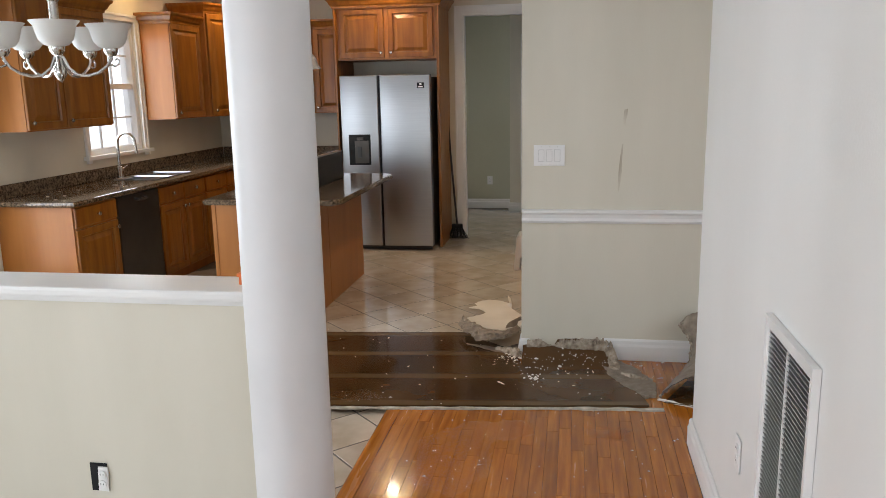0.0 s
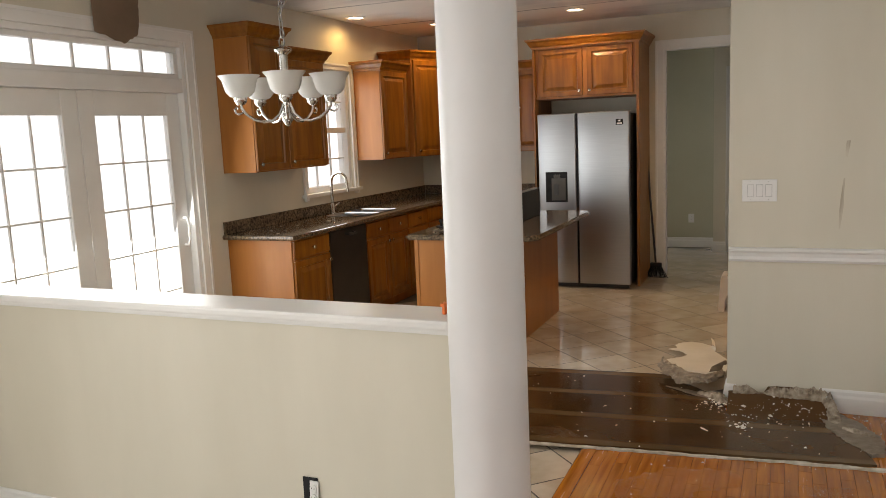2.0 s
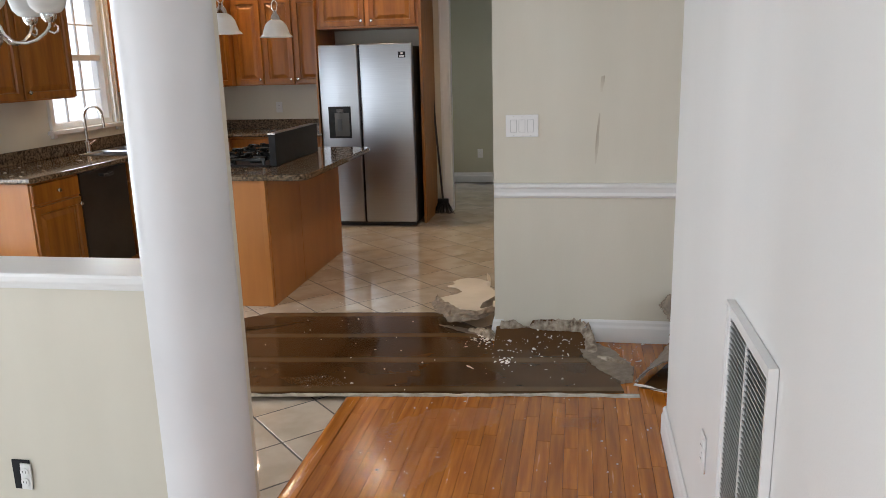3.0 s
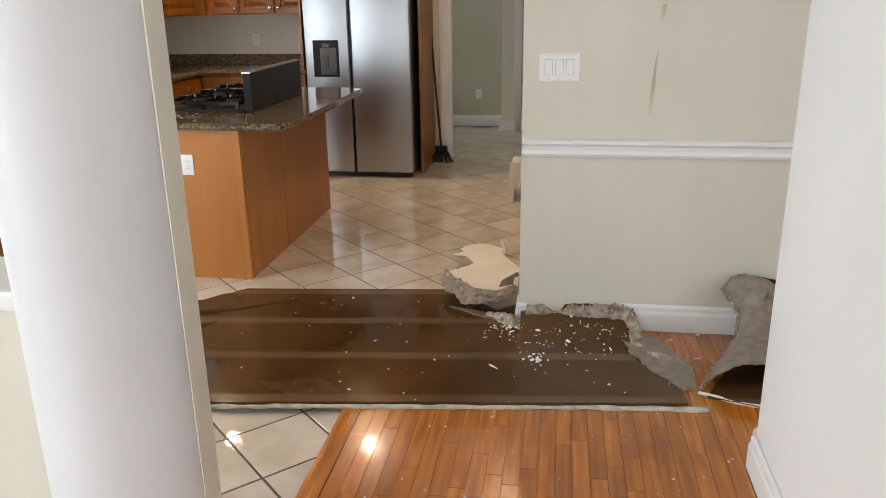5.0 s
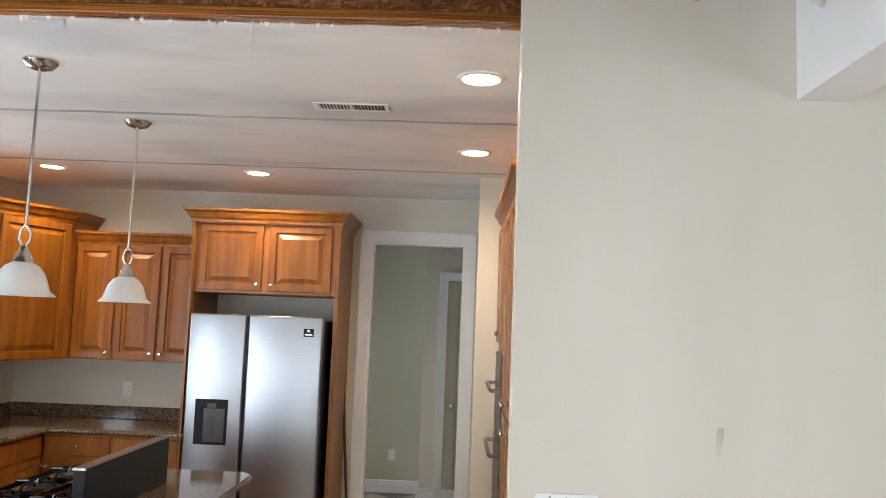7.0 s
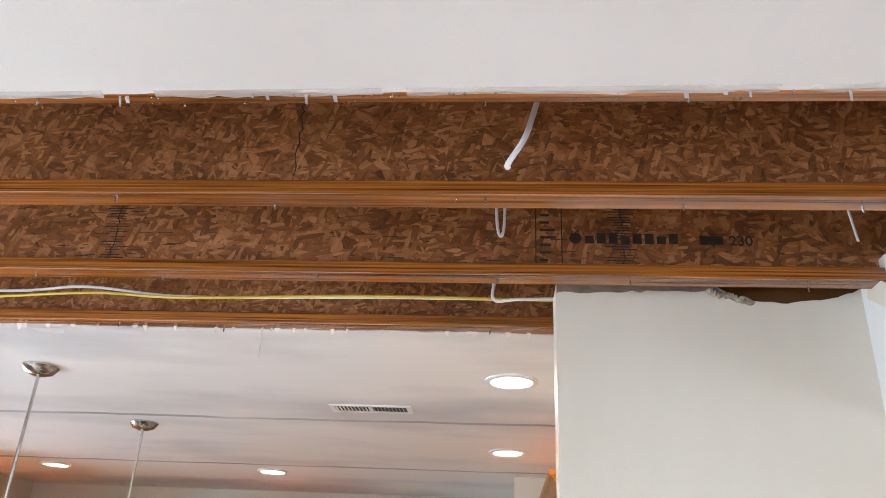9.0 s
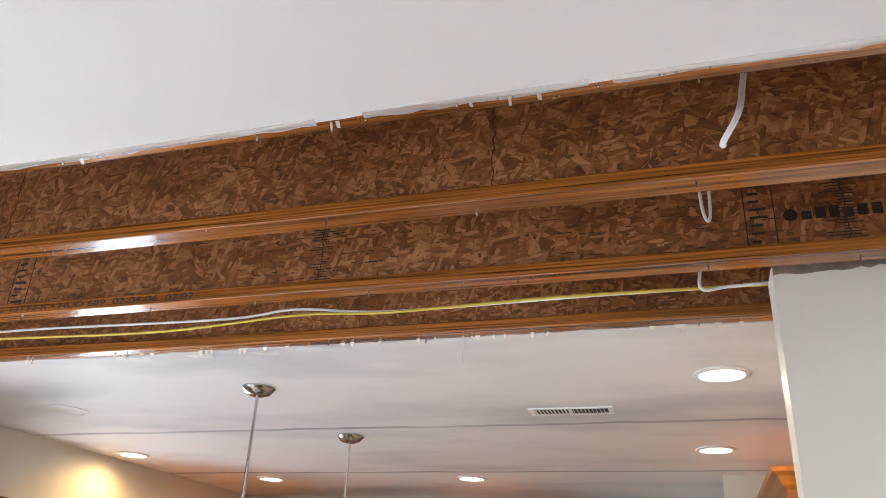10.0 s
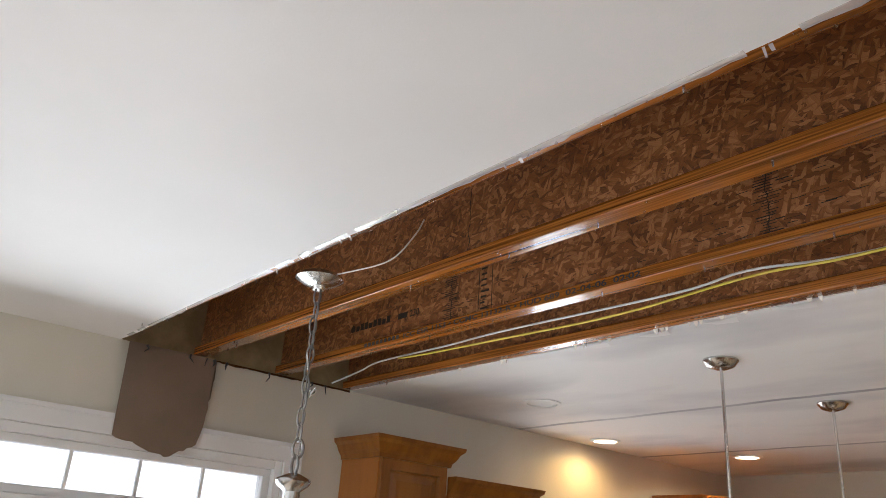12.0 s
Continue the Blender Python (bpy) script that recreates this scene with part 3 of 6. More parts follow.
for n in range(2):
    x0 = 0.042 + n * 0.9
    w = 0.896
    leaf = bars("door_leaf", PM, patio, WHITE, (x0, 0.035, -0.1, x0 + 0.125, 1.998, -0.055), (x0 + w - 0.125, 0.035, -0.1, x0 + w, 1.998, -0.055),
                (x0 + 0.125, 1.84, -0.1, x0 + w - 0.125, 1.998, -0.055), (x0 + 0.125, 0.035, -0.1, x0 + w - 0.125, 0.27, -0.055))
    gw, gh = w - 0.25, 1.57
    for k in (1, 2, 3):
        if k < 3:
            bars("muntin", PM, leaf, WHITE, (x0 + 0.125 + gw * k / 3 - 0.006, 0.27, -0.085, x0 + 0.125 + gw * k / 3 + 0.006, 1.84, -0.069), bevel=0)
    for k in range(1, 5):
        bars("muntin", PM, leaf, WHITE, (x0 + 0.125, 0.27 + gh * k / 5 - 0.006, -0.084, x0 + w - 0.125, 0.27 + gh * k / 5 + 0.006, -0.070), bevel=0)
    g = bars("pane", PM, leaf, GLASS, (x0 + 0.125, 0.27, -0.079, x0 + w - 0.125, 1.84, -0.075), bevel=0)
    g.visible_shadow = False
    if n:
        bm = bmesh.new()
        hm = PM @ Matrix.Translation((x0 + w - 0.06, 1.0, -0.055))
        tube(bm, [hm @ Vector(p) for p in ((0, -0.1, 0), (0, -0.1, 0.035), (0, -0.06, 0.05), (0, 0.06, 0.05), (0, 0.1, 0.035), (0, 0.1, 0))], 0.009, 8)
        part("door_handle", bm, WHITE, leaf, "white pull handle", smooth=True)

# window over the sink
wind = thing("window_1", (XL, 1.77, 1.13), "white gridded kitchen window over the sink", "window", kind="structure")
WM = side((XL, 1.34, 1.13), 0)
casing("sink", WM, 0.86, 1.15, 0.15, parent=wind, width=0.06, sill=True)
bars("window_frame", WM, wind, WHITE, (0, 0, -0.14, 0.05, 1.15, -0.02), (0.81, 0, -0.14, 0.86, 1.15, -0.02), (0.05, 0, -0.14, 0.81, 0.05, -0.02), (0.05, 1.1, -0.14, 0.81, 1.15, -0.02), (0.05, 0.55, -0.1, 0.81, 0.6, -0.04))
for k in (1, 2):
    bars("muntin", WM, wind, WHITE, (0.05 + 0.76 * k / 3 - 0.007, 0.05, -0.09, 0.05 + 0.76 * k / 3 + 0.007, 1.1, -0.07), bevel=0)
for zz in (0.3, 0.85):
    bars("muntin", WM, wind, WHITE, (0.05, zz - 0.007, -0.089, 0.81, zz + 0.007, -0.071), bevel=0)
g = bars("pane", WM, wind, GLASS, (0.05, 0.05, -0.082, 0.81, 1.1, -0.078), bevel=0)
g.visible_shadow = False

# ---- joists over the torn ceiling ----
def joist(y, label):
    j = thing("i_joist", (-1.4, y, H + 0.004), label, "joist", "joists in the torn ceiling")
    slab("web", OSB, (XL, y - 0.005, H + 0.039, 1.0, y + 0.005, H + 0.267), parent=j, label="flaked brown strand board web")
    slab("bottom_flange", FLANGE, (XL, y - 0.03, H + 0.004, 1.0, y + 0.03, H + 0.039), bevel=0.003, parent=j, label="wet orange laminated flange")
    slab("top_flange", FLANGE, (XL, y - 0.03, H + 0.267, 1.0, y + 0.03, H + 0.301), bevel=0.003, parent=j)
    return j


j1 = joist(-0.643, "wet brown i-joist with orange laminated flanges")
joist(-0.223, "wet brown i-joist with printed flange and web")
joist(0.175, "wet brown i-joist at the kitchen ceiling edge")
joist(-1.025, "wet brown i-joist above the dining ceiling edge")

# ---- kitchen cabinets ----
def base_unit(y0, y1, label, drawers=1, doors=1):
    """A unit on the outer wall run, fronts facing the room."""
    u = thing("base_cabinet", (XL + 0.3, (y0 + y1) / 2, 0), label, "cabinet", "base cabinets")
    slab("body", MAPLE_PALE, (XL + 0.002, y0 + 0.001, 0.1, XL + 0.59, y1 - 0.001, 0.879), (XL + 0.002, y0 + 0.001, 0.0, XL + 0.52, y1 - 0.001, 0.1), parent=u)
    m = side((XL + 0.59, y0, 0), 0)
    w = y1 - y0
    n = doors
    for k in range(n):
        x0, x1 = 0.012 + k * (w - 0.012) / n, (k + 1) * (w - 0.012) / n
        if drawers:
            front(u, "drawer_front" if drawers == 1 else "false_front", m @ Matrix.Translation((x0, 0.725, 0)), x1 - x0, 0.14, DRAWER_RINGS, ((x1 - x0) / 2, 0.07))
        top = 0.71 if drawers else 0.86
        front(u, "door", m @ Matrix.Translation((x0, 0.115, 0)), x1 - x0, top - 0.115, DOOR_RINGS, ((x1 - x0) - 0.03 if k == 0 else 0.03, top - 0.115 - 0.05))
    return u


base_unit(0.17, 0.70, "honey maple end base cabinet with drawer and door")
base_unit(1.32, 2.16, "honey maple sink base cabinet with two doors", drawers=2, doors=2)
base_unit(2.16, 2.62, "honey maple base cabinet with drawer and door")
base_unit(2.62, 3.27, "honey maple base cabinet near the corner")
corner = thing("base_cabinet", (XL + 0.3, 3.57, 0), "honey maple blind corner base cabinet", "cabinet", "base cabinets")
slab("body", MAPLE_PALE, (XL + 0.002, 3.271, 0.0, XL + 0.59, YB - 0.002, 0.879), parent=corner)
for n, (x0, x1) in enumerate(((-3.12, -2.62), (-2.62, -2.13))):
    u = thing("base_cabinet", ((x0 + x1) / 2, 3.57, 0), "honey maple base cabinet under the back counter", "cabinet", "base cabinets")
    slab("body", MAPLE_PALE, (x0 + 0.001, 3.29, 0.1, x1 - 0.001, YB - 0.002, 0.879), (x0 + 0.001, 3.36, 0, x1 - 0.001, YB - 0.002, 0.1), parent=u)
    m = side((x0, 3.29, 0), -90)
    front(u, "drawer_front", m @ Matrix.Translation((0.01, 0.725, 0)), x1 - x0 - 0.02, 0.14, DRAWER_RINGS, ((x1 - x0) / 2, 0.07))
    front(u, "door", m @ Matrix.Translation((0.01, 0.115, 0)), x1 - x0 - 0.02, 0.595, DOOR_RINGS, (0.04, 0.53))

dw = thing("dishwasher", (XL + 0.3, 1.01, 0), "dark stainless dishwasher built into the base run", "dishwasher")
slab("body", DARK, (XL + 0.01, 0.705, 0.0, XL + 0.56, 1.315, 0.875), parent=dw)
slab("door", DISHW, (XL + 0.561, 0.708, 0.11, XL + 0.605, 1.312, 0.872), bevel=0.006, parent=dw, label="dark brushed steel door")
bm = bmesh.new()
tube(bm, [(XL + 0.6, 0.95, 0.83), (XL + 0.64, 0.95, 0.825), (XL + 0.645, 1.01, 0.82), (XL + 0.64, 1.07, 0.825), (XL + 0.6, 1.07, 0.83)], 0.012)
part("handle", bm, DARK, dw, smooth=True)

# worktop: outer wall run, back run and upstands, with the sink cut out
SX0, SX1, SY0, SY1 = XL + 0.13, XL + 0.53, 1.42, 2.08
top = thing("worktop", (XL + 0.3, 2.0, 0.88), "polished brown granite worktop with upstand", "worktop")
bm = bmesh.new()
for b in ((XL + 0.002, 0.13, SX0, YB - 0.002), (SX1, 0.13, XL + 0.635, 3.255), (SX0, 0.13, SX1, SY0), (SX0, SY1, SX1, YB - 0.002), (SX1, 3.255, -2.10, YB - 0.002)):
    box(bm, b[0], b[1], 0.882, b[2], b[3], 0.92)
bmesh.ops.remove_doubles(bm, verts=bm.verts, dist=0.0005)
part("slab", bm, GRANITE, top)
slab("upstand", GRANITE, (XL + 0.002, 0.13, 0.921, XL + 0.022, YB - 0.024, 1.02), bevel=0.003, parent=top)
slab("upstand", GRANITE, (XL + 0.024, YB - 0.022, 0.921, -2.11, YB - 0.002, 1.02), bevel=0.003, parent=top)
edge = bmesh.new()
sweep(edge, [(XL + 0.002, 0.13, 0.882), (XL + 0.635, 0.13, 0.882), (XL + 0.635, 3.255, 0.882), (-2.10, 3.255, 0.882)], [(0, 0), (0.012, 0.004), (0.02, 0.014), (0.02, 0.026), (0.012, 0.036), (0, 0.038)])
part("bullnose_edge", edge, GRANITE, top, smooth=True)

sink = thing("sink", (XL + 0.33, 1.75, 0.72), "double bowl stainless steel sink set in granite", "sink")
for y0, y1 in ((SY0 + 0.005, 1.74), (1.76, SY1 - 0.005)):
    bm = bmesh.new()
    vs = [(SX0 + 0.005, y0), (SX1 - 0.005, y0), (SX1 - 0.005, y1), (SX0 + 0.005, y1)]
    loops = []
    for inset, z in ((-0.006, 0.926), (0.0, 0.926), (0.012, 0.915), (0.02, 0.76), (0.05, 0.735)):
        cx, cy = (vs[0][0] + vs[1][0]) / 2, (y0 + y1) / 2
        loops.append([bm.verts.new((x + (inset if x < cx else -inset), y + (inset if y < cy else -inset), z)) for x, y in vs])
    for a, b in zip(loops, loops[1:]):
        for k in range(4):
            bm.faces.new((a[k], a[(k + 1) % 4], b[(k + 1) % 4], b[k]))
    bm.faces.new(loops[-1])
    part("bowl", bm, STEEL, sink)
faucet = thing("faucet", (XL + 0.085, 1.62, 0.92), "brushed nickel gooseneck kitchen faucet with lever", "faucet")
bm = bmesh.new()
fx, fy = XL + 0.085, 1.62
tube(bm, [(fx, fy, 0.92), (fx, fy, 1.22)] + [(fx + 0.085 - 0.085 * math.cos(a), fy, 1.22 + 0.085 * math.sin(a)) for a in (0.3 * k for k in range(1, 10))] + [(fx + 0.17, fy, 1.17), (fx + 0.172, fy, 1.13)], 0.013, 12)
part("spout", bm, CHROME, faucet, smooth=True)
bm = bmesh.new()
lathe(bm, [(0.03, 0), (0.03, 0.01), (0.022, 0.02), (0.022, 0.09), (0.014, 0.1)], Matrix.Translation((fx, fy, 0.921)), 16)
part("base", bm, CHROME, faucet, smooth=True)
bm = bmesh.new()
tube(bm, [(fx, fy + 0.02, 0.98), (fx, fy + 0.05, 0.99), (fx + 0.01, fy + 0.11, 1.015)], [0.013, 0.011, 0.006], 10)
part("lever", bm, CHROME, faucet, smooth=True)

# wall units
def wall_unit(y0, y1, z1, label, doors=1, depth=0.33, crown_path=None, z0=1.395):
    u = thing("wall_cabinet", (XL + 0.16, (y0 + y1) / 2, z0), label, "cabinet", "wall cabinets")
    slab("body", MAPLE_PALE, (XL + 0.002, y0 + 0.001, z0, XL + depth - 0.02, y1 - 0.001, z1), parent=u)
    w = (y1 - y0 - 0.01) / doors
    m = side((XL + depth - 0.0195, y0, z0), 0)
    for k in range(doors):
        front(u, "door", m @ Matrix.Translation((0.006 + k * w, 0.01, 0)), w - 0.004, z1 - z0 - 0.02, DOOR_RINGS, (w - 0.03 if k == 0 and doors == 2 else 0.03, 0.05))
    return u


XF = XL + 0.33
u = wall_unit(0.19, 0.62, 2.42, "tall honey maple wall cabinet with crown moulding")
crown(u, [(XL + 0.01, 0.19, 2.41), (XF - 0.01, 0.19, 2.41), (XF - 0.01, 0.62, 2.41), (XL + 0.01, 0.62, 2.41)])
u = wall_unit(0.62, 1.22, 2.28, "honey maple wall cabinet beside the window")
crown(u, [(XF - 0.01, 0.625, 2.27), (XF - 0.01, 1.22, 2.27), (XL + 0.01, 1.22, 2.27)])
u = wall_unit(2.27, 2.86, 2.28, "honey maple wall cabinet between window and corner")
crown(u, [(XL + 0.01, 2.27, 2.27), (XF - 0.01, 2.27, 2.27), (XF - 0.01, 2.86, 2.27)])

cu = thing("corner_cabinet", (XL + 0.25, 3.5, 1.395), "tall honey maple diagonal corner wall cabinet", "cabinet", "wall cabinets")
bm = bmesh.new()
plan = [(XL + 0.002, 2.88), (XL + 0.37, 2.88), (-3.13, 3.47), (-3.13, YB - 0.002), (XL + 0.002, YB - 0.002)]
lo, hi = [[bm.verts.new((x, y, z)) for x, y in plan] for z in (1.395, 2.42)]
bm.faces.new(lo[::-1]), bm.faces.new(hi)
for k in range(5):
    bm.faces.new((lo[k], lo[(k + 1) % 5], hi[(k + 1) % 5], hi[k]))
part("body", bm, MAPLE_PALE, cu)
dv = Vector((-3.13 - (XL + 0.37), 3.47 - 2.88, 0))
m = side((XL + 0.37, 2.88, 1.395), math.degrees(math.atan2(-dv.x, dv.y)))
front(cu, "door", m @ Matrix.Translation((0.02, 0.01, 0.001)), dv.length - 0.04, 1.0, DOOR_RINGS, (0.04, 0.05))
crown(cu, [(XL + 0.01, 2.88, 2.41), (XL + 0.365, 2.88, 2.41), (-3.135, 3.47, 2.41), (-3.135, YB - 0.01, 2.41)])

YF = YB - 0.33
for n, (x0, x1) in enumerate(((-3.125, -2.8), (-2.8, -2.46), (-2.46, -2.13))):
    u = thing("wall_cabinet", ((x0 + x1) / 2, YB - 0.16, 1.395), "honey maple wall cabinet on the back wall", "cabinet", "wall cabinets")
    slab("body", MAPLE_PALE, (x0 + 0.001, YF + 0.02, 1.395, x1 - 0.001, YB - 0.002, 2.28), parent=u)
    m = side((x0, YF + 0.0195, 1.395), -90)
    front(u, "door", m @ Matrix.Translation((0.008, 0.01, 0)), x1 - x0 - 0.016, 0.865, DOOR_RINGS, (0.03 if n == 2 else x1 - x0 - 0.045, 0.05))
    crown(u, [(x0 + 0.001, YF + 0.01, 2.27), (x1 - 0.001, YF + 0.01, 2.27)])

# fridge surround
fs = thing("fridge_cabinet", (-1.6, 3.5, 0), "honey maple cabinet and side panel round the fridge", "cabinet", "wall cabinets")
slab("body", MAPLE_PALE, (-2.11, 3.29, 1.93, -1.075, YB - 0.002, 2.45), parent=fs)
slab("side_panel", MAPLE, (-1.072, 3.24, 0, -1.045, YB - 0.002, 2.45), parent=fs)
slab("side_panel", MAPLE, (-2.13, 3.24, 0, -2.112, YB - 0.002, 2.45), parent=fs)
m = side((-2.11, 3.2895, 1.93), -90)
front(fs, "door", m @ Matrix.Translation((0.035, 0.02, 0)), 0.46, 0.48, DOOR_RINGS, (0.43, 0.05))
front(fs, "door", m @ Matrix.Translation((0.54, 0.02, 0)), 0.46, 0.48, DOOR_RINGS, (0.03, 0.05))
crown(fs, [(-2.13, YB - 0.01, 2.44), (-2.13, 3.26, 2.44), (-1.045, 3.26, 2.44), (-1.045, YB - 0.01, 2.44)])

# fridge
fr = thing("refrigerator", (-1.57, 3.42, 0), "side by side stainless steel refrigerator with dispenser", "refrigerator")
slab("body", DARK, (-2.015, 3.12, 0.03, -1.12, 3.82, 1.75), bevel=0.004, parent=fr)
slab("foot_grille", DARK, (-2.0, 3.09, 0.005, -1.13, 3.13, 0.045), parent=fr)
for x0, x1 in ((-2.028, -1.638), (-1.616, -1.105)):
    bm = bmesh.new()
    box(bm, x0, 3.03, 0.05, x1, 3.115, 1.775)
    soften(bm, 0.012, 3)
    d = part("door", bm, STEEL, fr, "brushed stainless steel door", smooth=True)
    if x0 < -2:
        slab("dispenser", BLACK, (-1.953, 3.022, 0.885, -1.728, 3.034, 1.192), bevel=0.004, parent=d, label="black water and ice dispenser")
        slab("dispenser_bay", DISHW, (-1.89, 3.017, 0.905, -1.745, 3.0215, 1.13), bevel=0.002, parent=d)
        slab("spout", DISHW, (-1.865, 3.004, 1.135, -1.80, 3.0215, 1.165), bevel=0.004, parent=d)
        slab("paddle", DARK, (-1.862, 3.010, 0.96, -1.818, 3.0165, 1.07), bevel=0.003, parent=d)
    else:
        slab("badge", BLACK, (-1.235, 3.024, 1.64, -1.165, 3.0295, 1.695), parent=d, label="small black badge sticker")
        slab("badge_mark", PLASTIC, (-1.21, 3.022, 1.672, -1.19, 3.0238, 1.688), (-1.225, 3.022, 1.648, -1.175, 3.0238, 1.660), parent=d)
slab("door_gap_trim", BLACK, (-1.637, 3.045, 0.05, -1.617, 3.11, 1.77), parent=fr)

# island
isl = thing("island", (-1.88, 1.2, 0), "honey maple kitchen island with outlet and toe kick", "island")
slab("body", MAPLE, (-2.2, 0.42, 0.1, -1.58, 2.0, 0.869), (-2.11, 0.42, 0.0, -1.58, 2.0, 0.1), parent=isl)
slab("end_panel", MAPLE_PALE, (-2.2, 0.402, 0.1, -1.6, 0.419, 0.868), (-2.11, 0.402, 0.0, -1.6, 0.419, 0.1), parent=isl)
slab("corner_post", MAPLE_PALE, (-1.599, 0.397, 0, -1.565, 0.43, 0.868), bevel=0.003, parent=isl)
slab("corner_post", MAPLE_PALE, (-2.206, 0.397, 0.1, -2.176, 0.401, 0.868), bevel=0.0015, parent=isl)
slab("side_panel", MAPLE_PALE, (-1.579, 0.431, 0, -1.562, 1.03, 0.868), bevel=0.002, parent=isl)
slab("side_panel", MAPLE_PALE, (-1.579, 1.034, 0, -1.562, 2.0, 0.868), bevel=0.002, parent=isl)
for k in range(3):
    m = side((-2.2005, 1.98 - k * 0.5, 0), 180)
    front(isl, "door", m @ Matrix.Translation((0.01, 0.115, 0)), 0.48, 0.595, DOOR_RINGS, (0.04, 0.54))
    front(isl, "drawer_front", m @ Matrix.Translation((0.01, 0.725, 0)), 0.48, 0.13, DRAWER_RINGS, (0.24, 0.065))
it = thing("island_worktop", (-1.75, 1.2, 0.87), "polished brown granite island worktop with clipped corners", "worktop")
bm = bmesh.new()
plan = [(-2.25, 0.35), (-1.32, 0.35), (-1.255, 0.43), (-1.255, 1.96), (-1.32, 2.04), (-2.25, 2.04)]
lo, hi = [[bm.verts.new((x, y, z)) for x, y in plan] for z in (0.87, 0.91)]
bm.faces.new(lo[::-1]), bm.faces.new(hi)
for k in range(6):
    bm.faces.new((lo[k], lo[(k + 1) % 6], hi[(k + 1) % 6], hi[k]))
bmesh.ops.bevel(bm, geom=bm.edges[:], offset=0.012, segments=3, affect="EDGES")
part("slab", bm, GRANITE, it, smooth=True)

ct = thing("cooktop", (-1.95, 1.2, 0.911), "black gas cooktop with iron grates on the island", "cooktop")
slab("glass_plate", BLACK, (-2.19, 0.76, 0.911, -1.68, 1.68, 0.921), bevel=0.003, parent=ct)
for n in range(3):
    y0 = 0.78 + n * 0.3
    grate = bmesh.new()
    for x in (-2.165, -1.715):
        box(grate, x - 0.006, y0, 0.950, x + 0.006, y0 + 0.284, 0.970)
    for y in (y0 + 0.009, y0 + 0.275):
        box(grate, -2.165, y - 0.006, 0.949, -1.715, y + 0.006, 0.969)
    for x in (-2.155, -1.94, -1.725):
        for y in (y0 + 0.012, y0 + 0.272):
            box(grate, x - 0.008, y - 0.008, 0.921, x + 0.008, y + 0.008, 0.951)
    for cx in (-2.055, -1.825):
        for dx, dy in ((1, 0), (-1, 0), (0, 1), (0, -1)):
            reach = 0.105 if dx else 0.134
            tube(grate, [(cx + dx * reach, y0 + 0.142 + dy * reach, 0.958), (cx + dx * reach * 0.8, y0 + 0.142 + dy * reach * 0.8, 0.985), (cx + dx * 0.028, y0 + 0.142 + dy * 0.028, 0.988), (cx + dx * 0.02, y0 + 0.142 + dy * 0.02, 0.975)], 0.0065, 6)
    box(grate, -1.946, y0, 0.948, -1.934, y0 + 0.284, 0.971)
    part("grate", grate, IRON, ct, "glossy black iron grate")
    for x in (-2.055, -1.825):
        bm = bmesh.new()
        lathe(bm, [(0.055, 0), (0.055, 0.012), (0.042, 0.018), (0.042, 0.028), (0.036, 0.032), (0, 0.033)], Matrix.Translation((x, y0 + 0.142, 0.9215)), 20)
        part("burner", bm, BLACK, ct, smooth=True)
for k in range(5):
    bm = bmesh.new()
    lathe(bm, [(0.022, 0), (0.022, 0.01), (0.018, 0.012), (0.017, 0.034), (0.013, 0.038), (0, 0.038)], Matrix.Translation((-1.70, 0.90 + 0.15 * k, 0.9215)), 14)
    part("control_knob", bm, CHROME, ct, "shiny metal knob", smooth=True)
dd = thing("downdraft_vent", (-1.65, 1.2, 0.911), "raised black downdraft vent behind the cooktop", "downdraft vent")
slab("panel", BLACK, (-1.672, 0.78, 0.911, -1.622, 1.68, 1.135), bevel=0.004, parent=dd)
slab("top_rail", STEEL, (-1.674, 0.778, 1.1355, -1.62, 1.682, 1.141), parent=dd, label="thin steel top rail")
slab("end_cap", CHROME, (-1.674, 0.772, 1.132, -1.62, 0.7795, 1.1415), parent=dd)
slab("inlet", DARK, (-1.676, 0.84, 0.98, -1.6725, 1.62, 1.09), parent=dd)

# ovens in the side wall
ov = thing("oven_cabinet", (0.36, 2.4, 0), "tall honey maple cabinet with double wall ovens", "oven cabinet")
slab("body", MAPLE_PALE, (0.10, 1.98, 0, 0.698, 2.877, 2.42), parent=ov)
crown(ov, [(0.11, 1.981, 2.41), (0.11, 2.877, 2.41)][::-1])
m = side((0.0995, 2.877, 0), 180)
for k in range(2):
    front(ov, "door", m @ Matrix.Translation((0.02 + k * 0.43, 1.66, 0)), 0.42, 0.73, DOOR_RINGS, (0.38 if k == 0 else 0.04, 0.06))
for z0, z1 in ((0.55, 1.10), (1.12, 1.6)):
    o = slab("oven_door", BLACK, (0.08, 2.05, z0, 0.0985, 2.81, z1), bevel=0.004, parent=ov, label="black glass oven door")
    bm = bmesh.new()
    zh = 1.40 if z0 > 1 else 1.04
    tube(bm, [(0.08, 2.1, zh), (0.035, 2.1, zh), (0.025, 2.14, zh), (0.025, 2.72, zh), (0.035, 2.76, zh), (0.08, 2.76, zh)], 0.012)
    part("handle", bm, DARK_NICKEL, o, smooth=True)

pantry = thing("pantry_cabinet", (0.4, 1.56, 0), "tall honey maple pantry cabinet beside the ovens", "cabinet")
slab("body", MAPLE_PALE, (0.10, 1.15, 0, 0.698, 1.977, 2.42), parent=pantry)
crown(pantry, [(0.69, 1.15, 2.41), (0.11, 1.15, 2.41), (0.11, 1.979, 2.41)][::-1])
m = side((0.0995, 1.977, 0), 180)
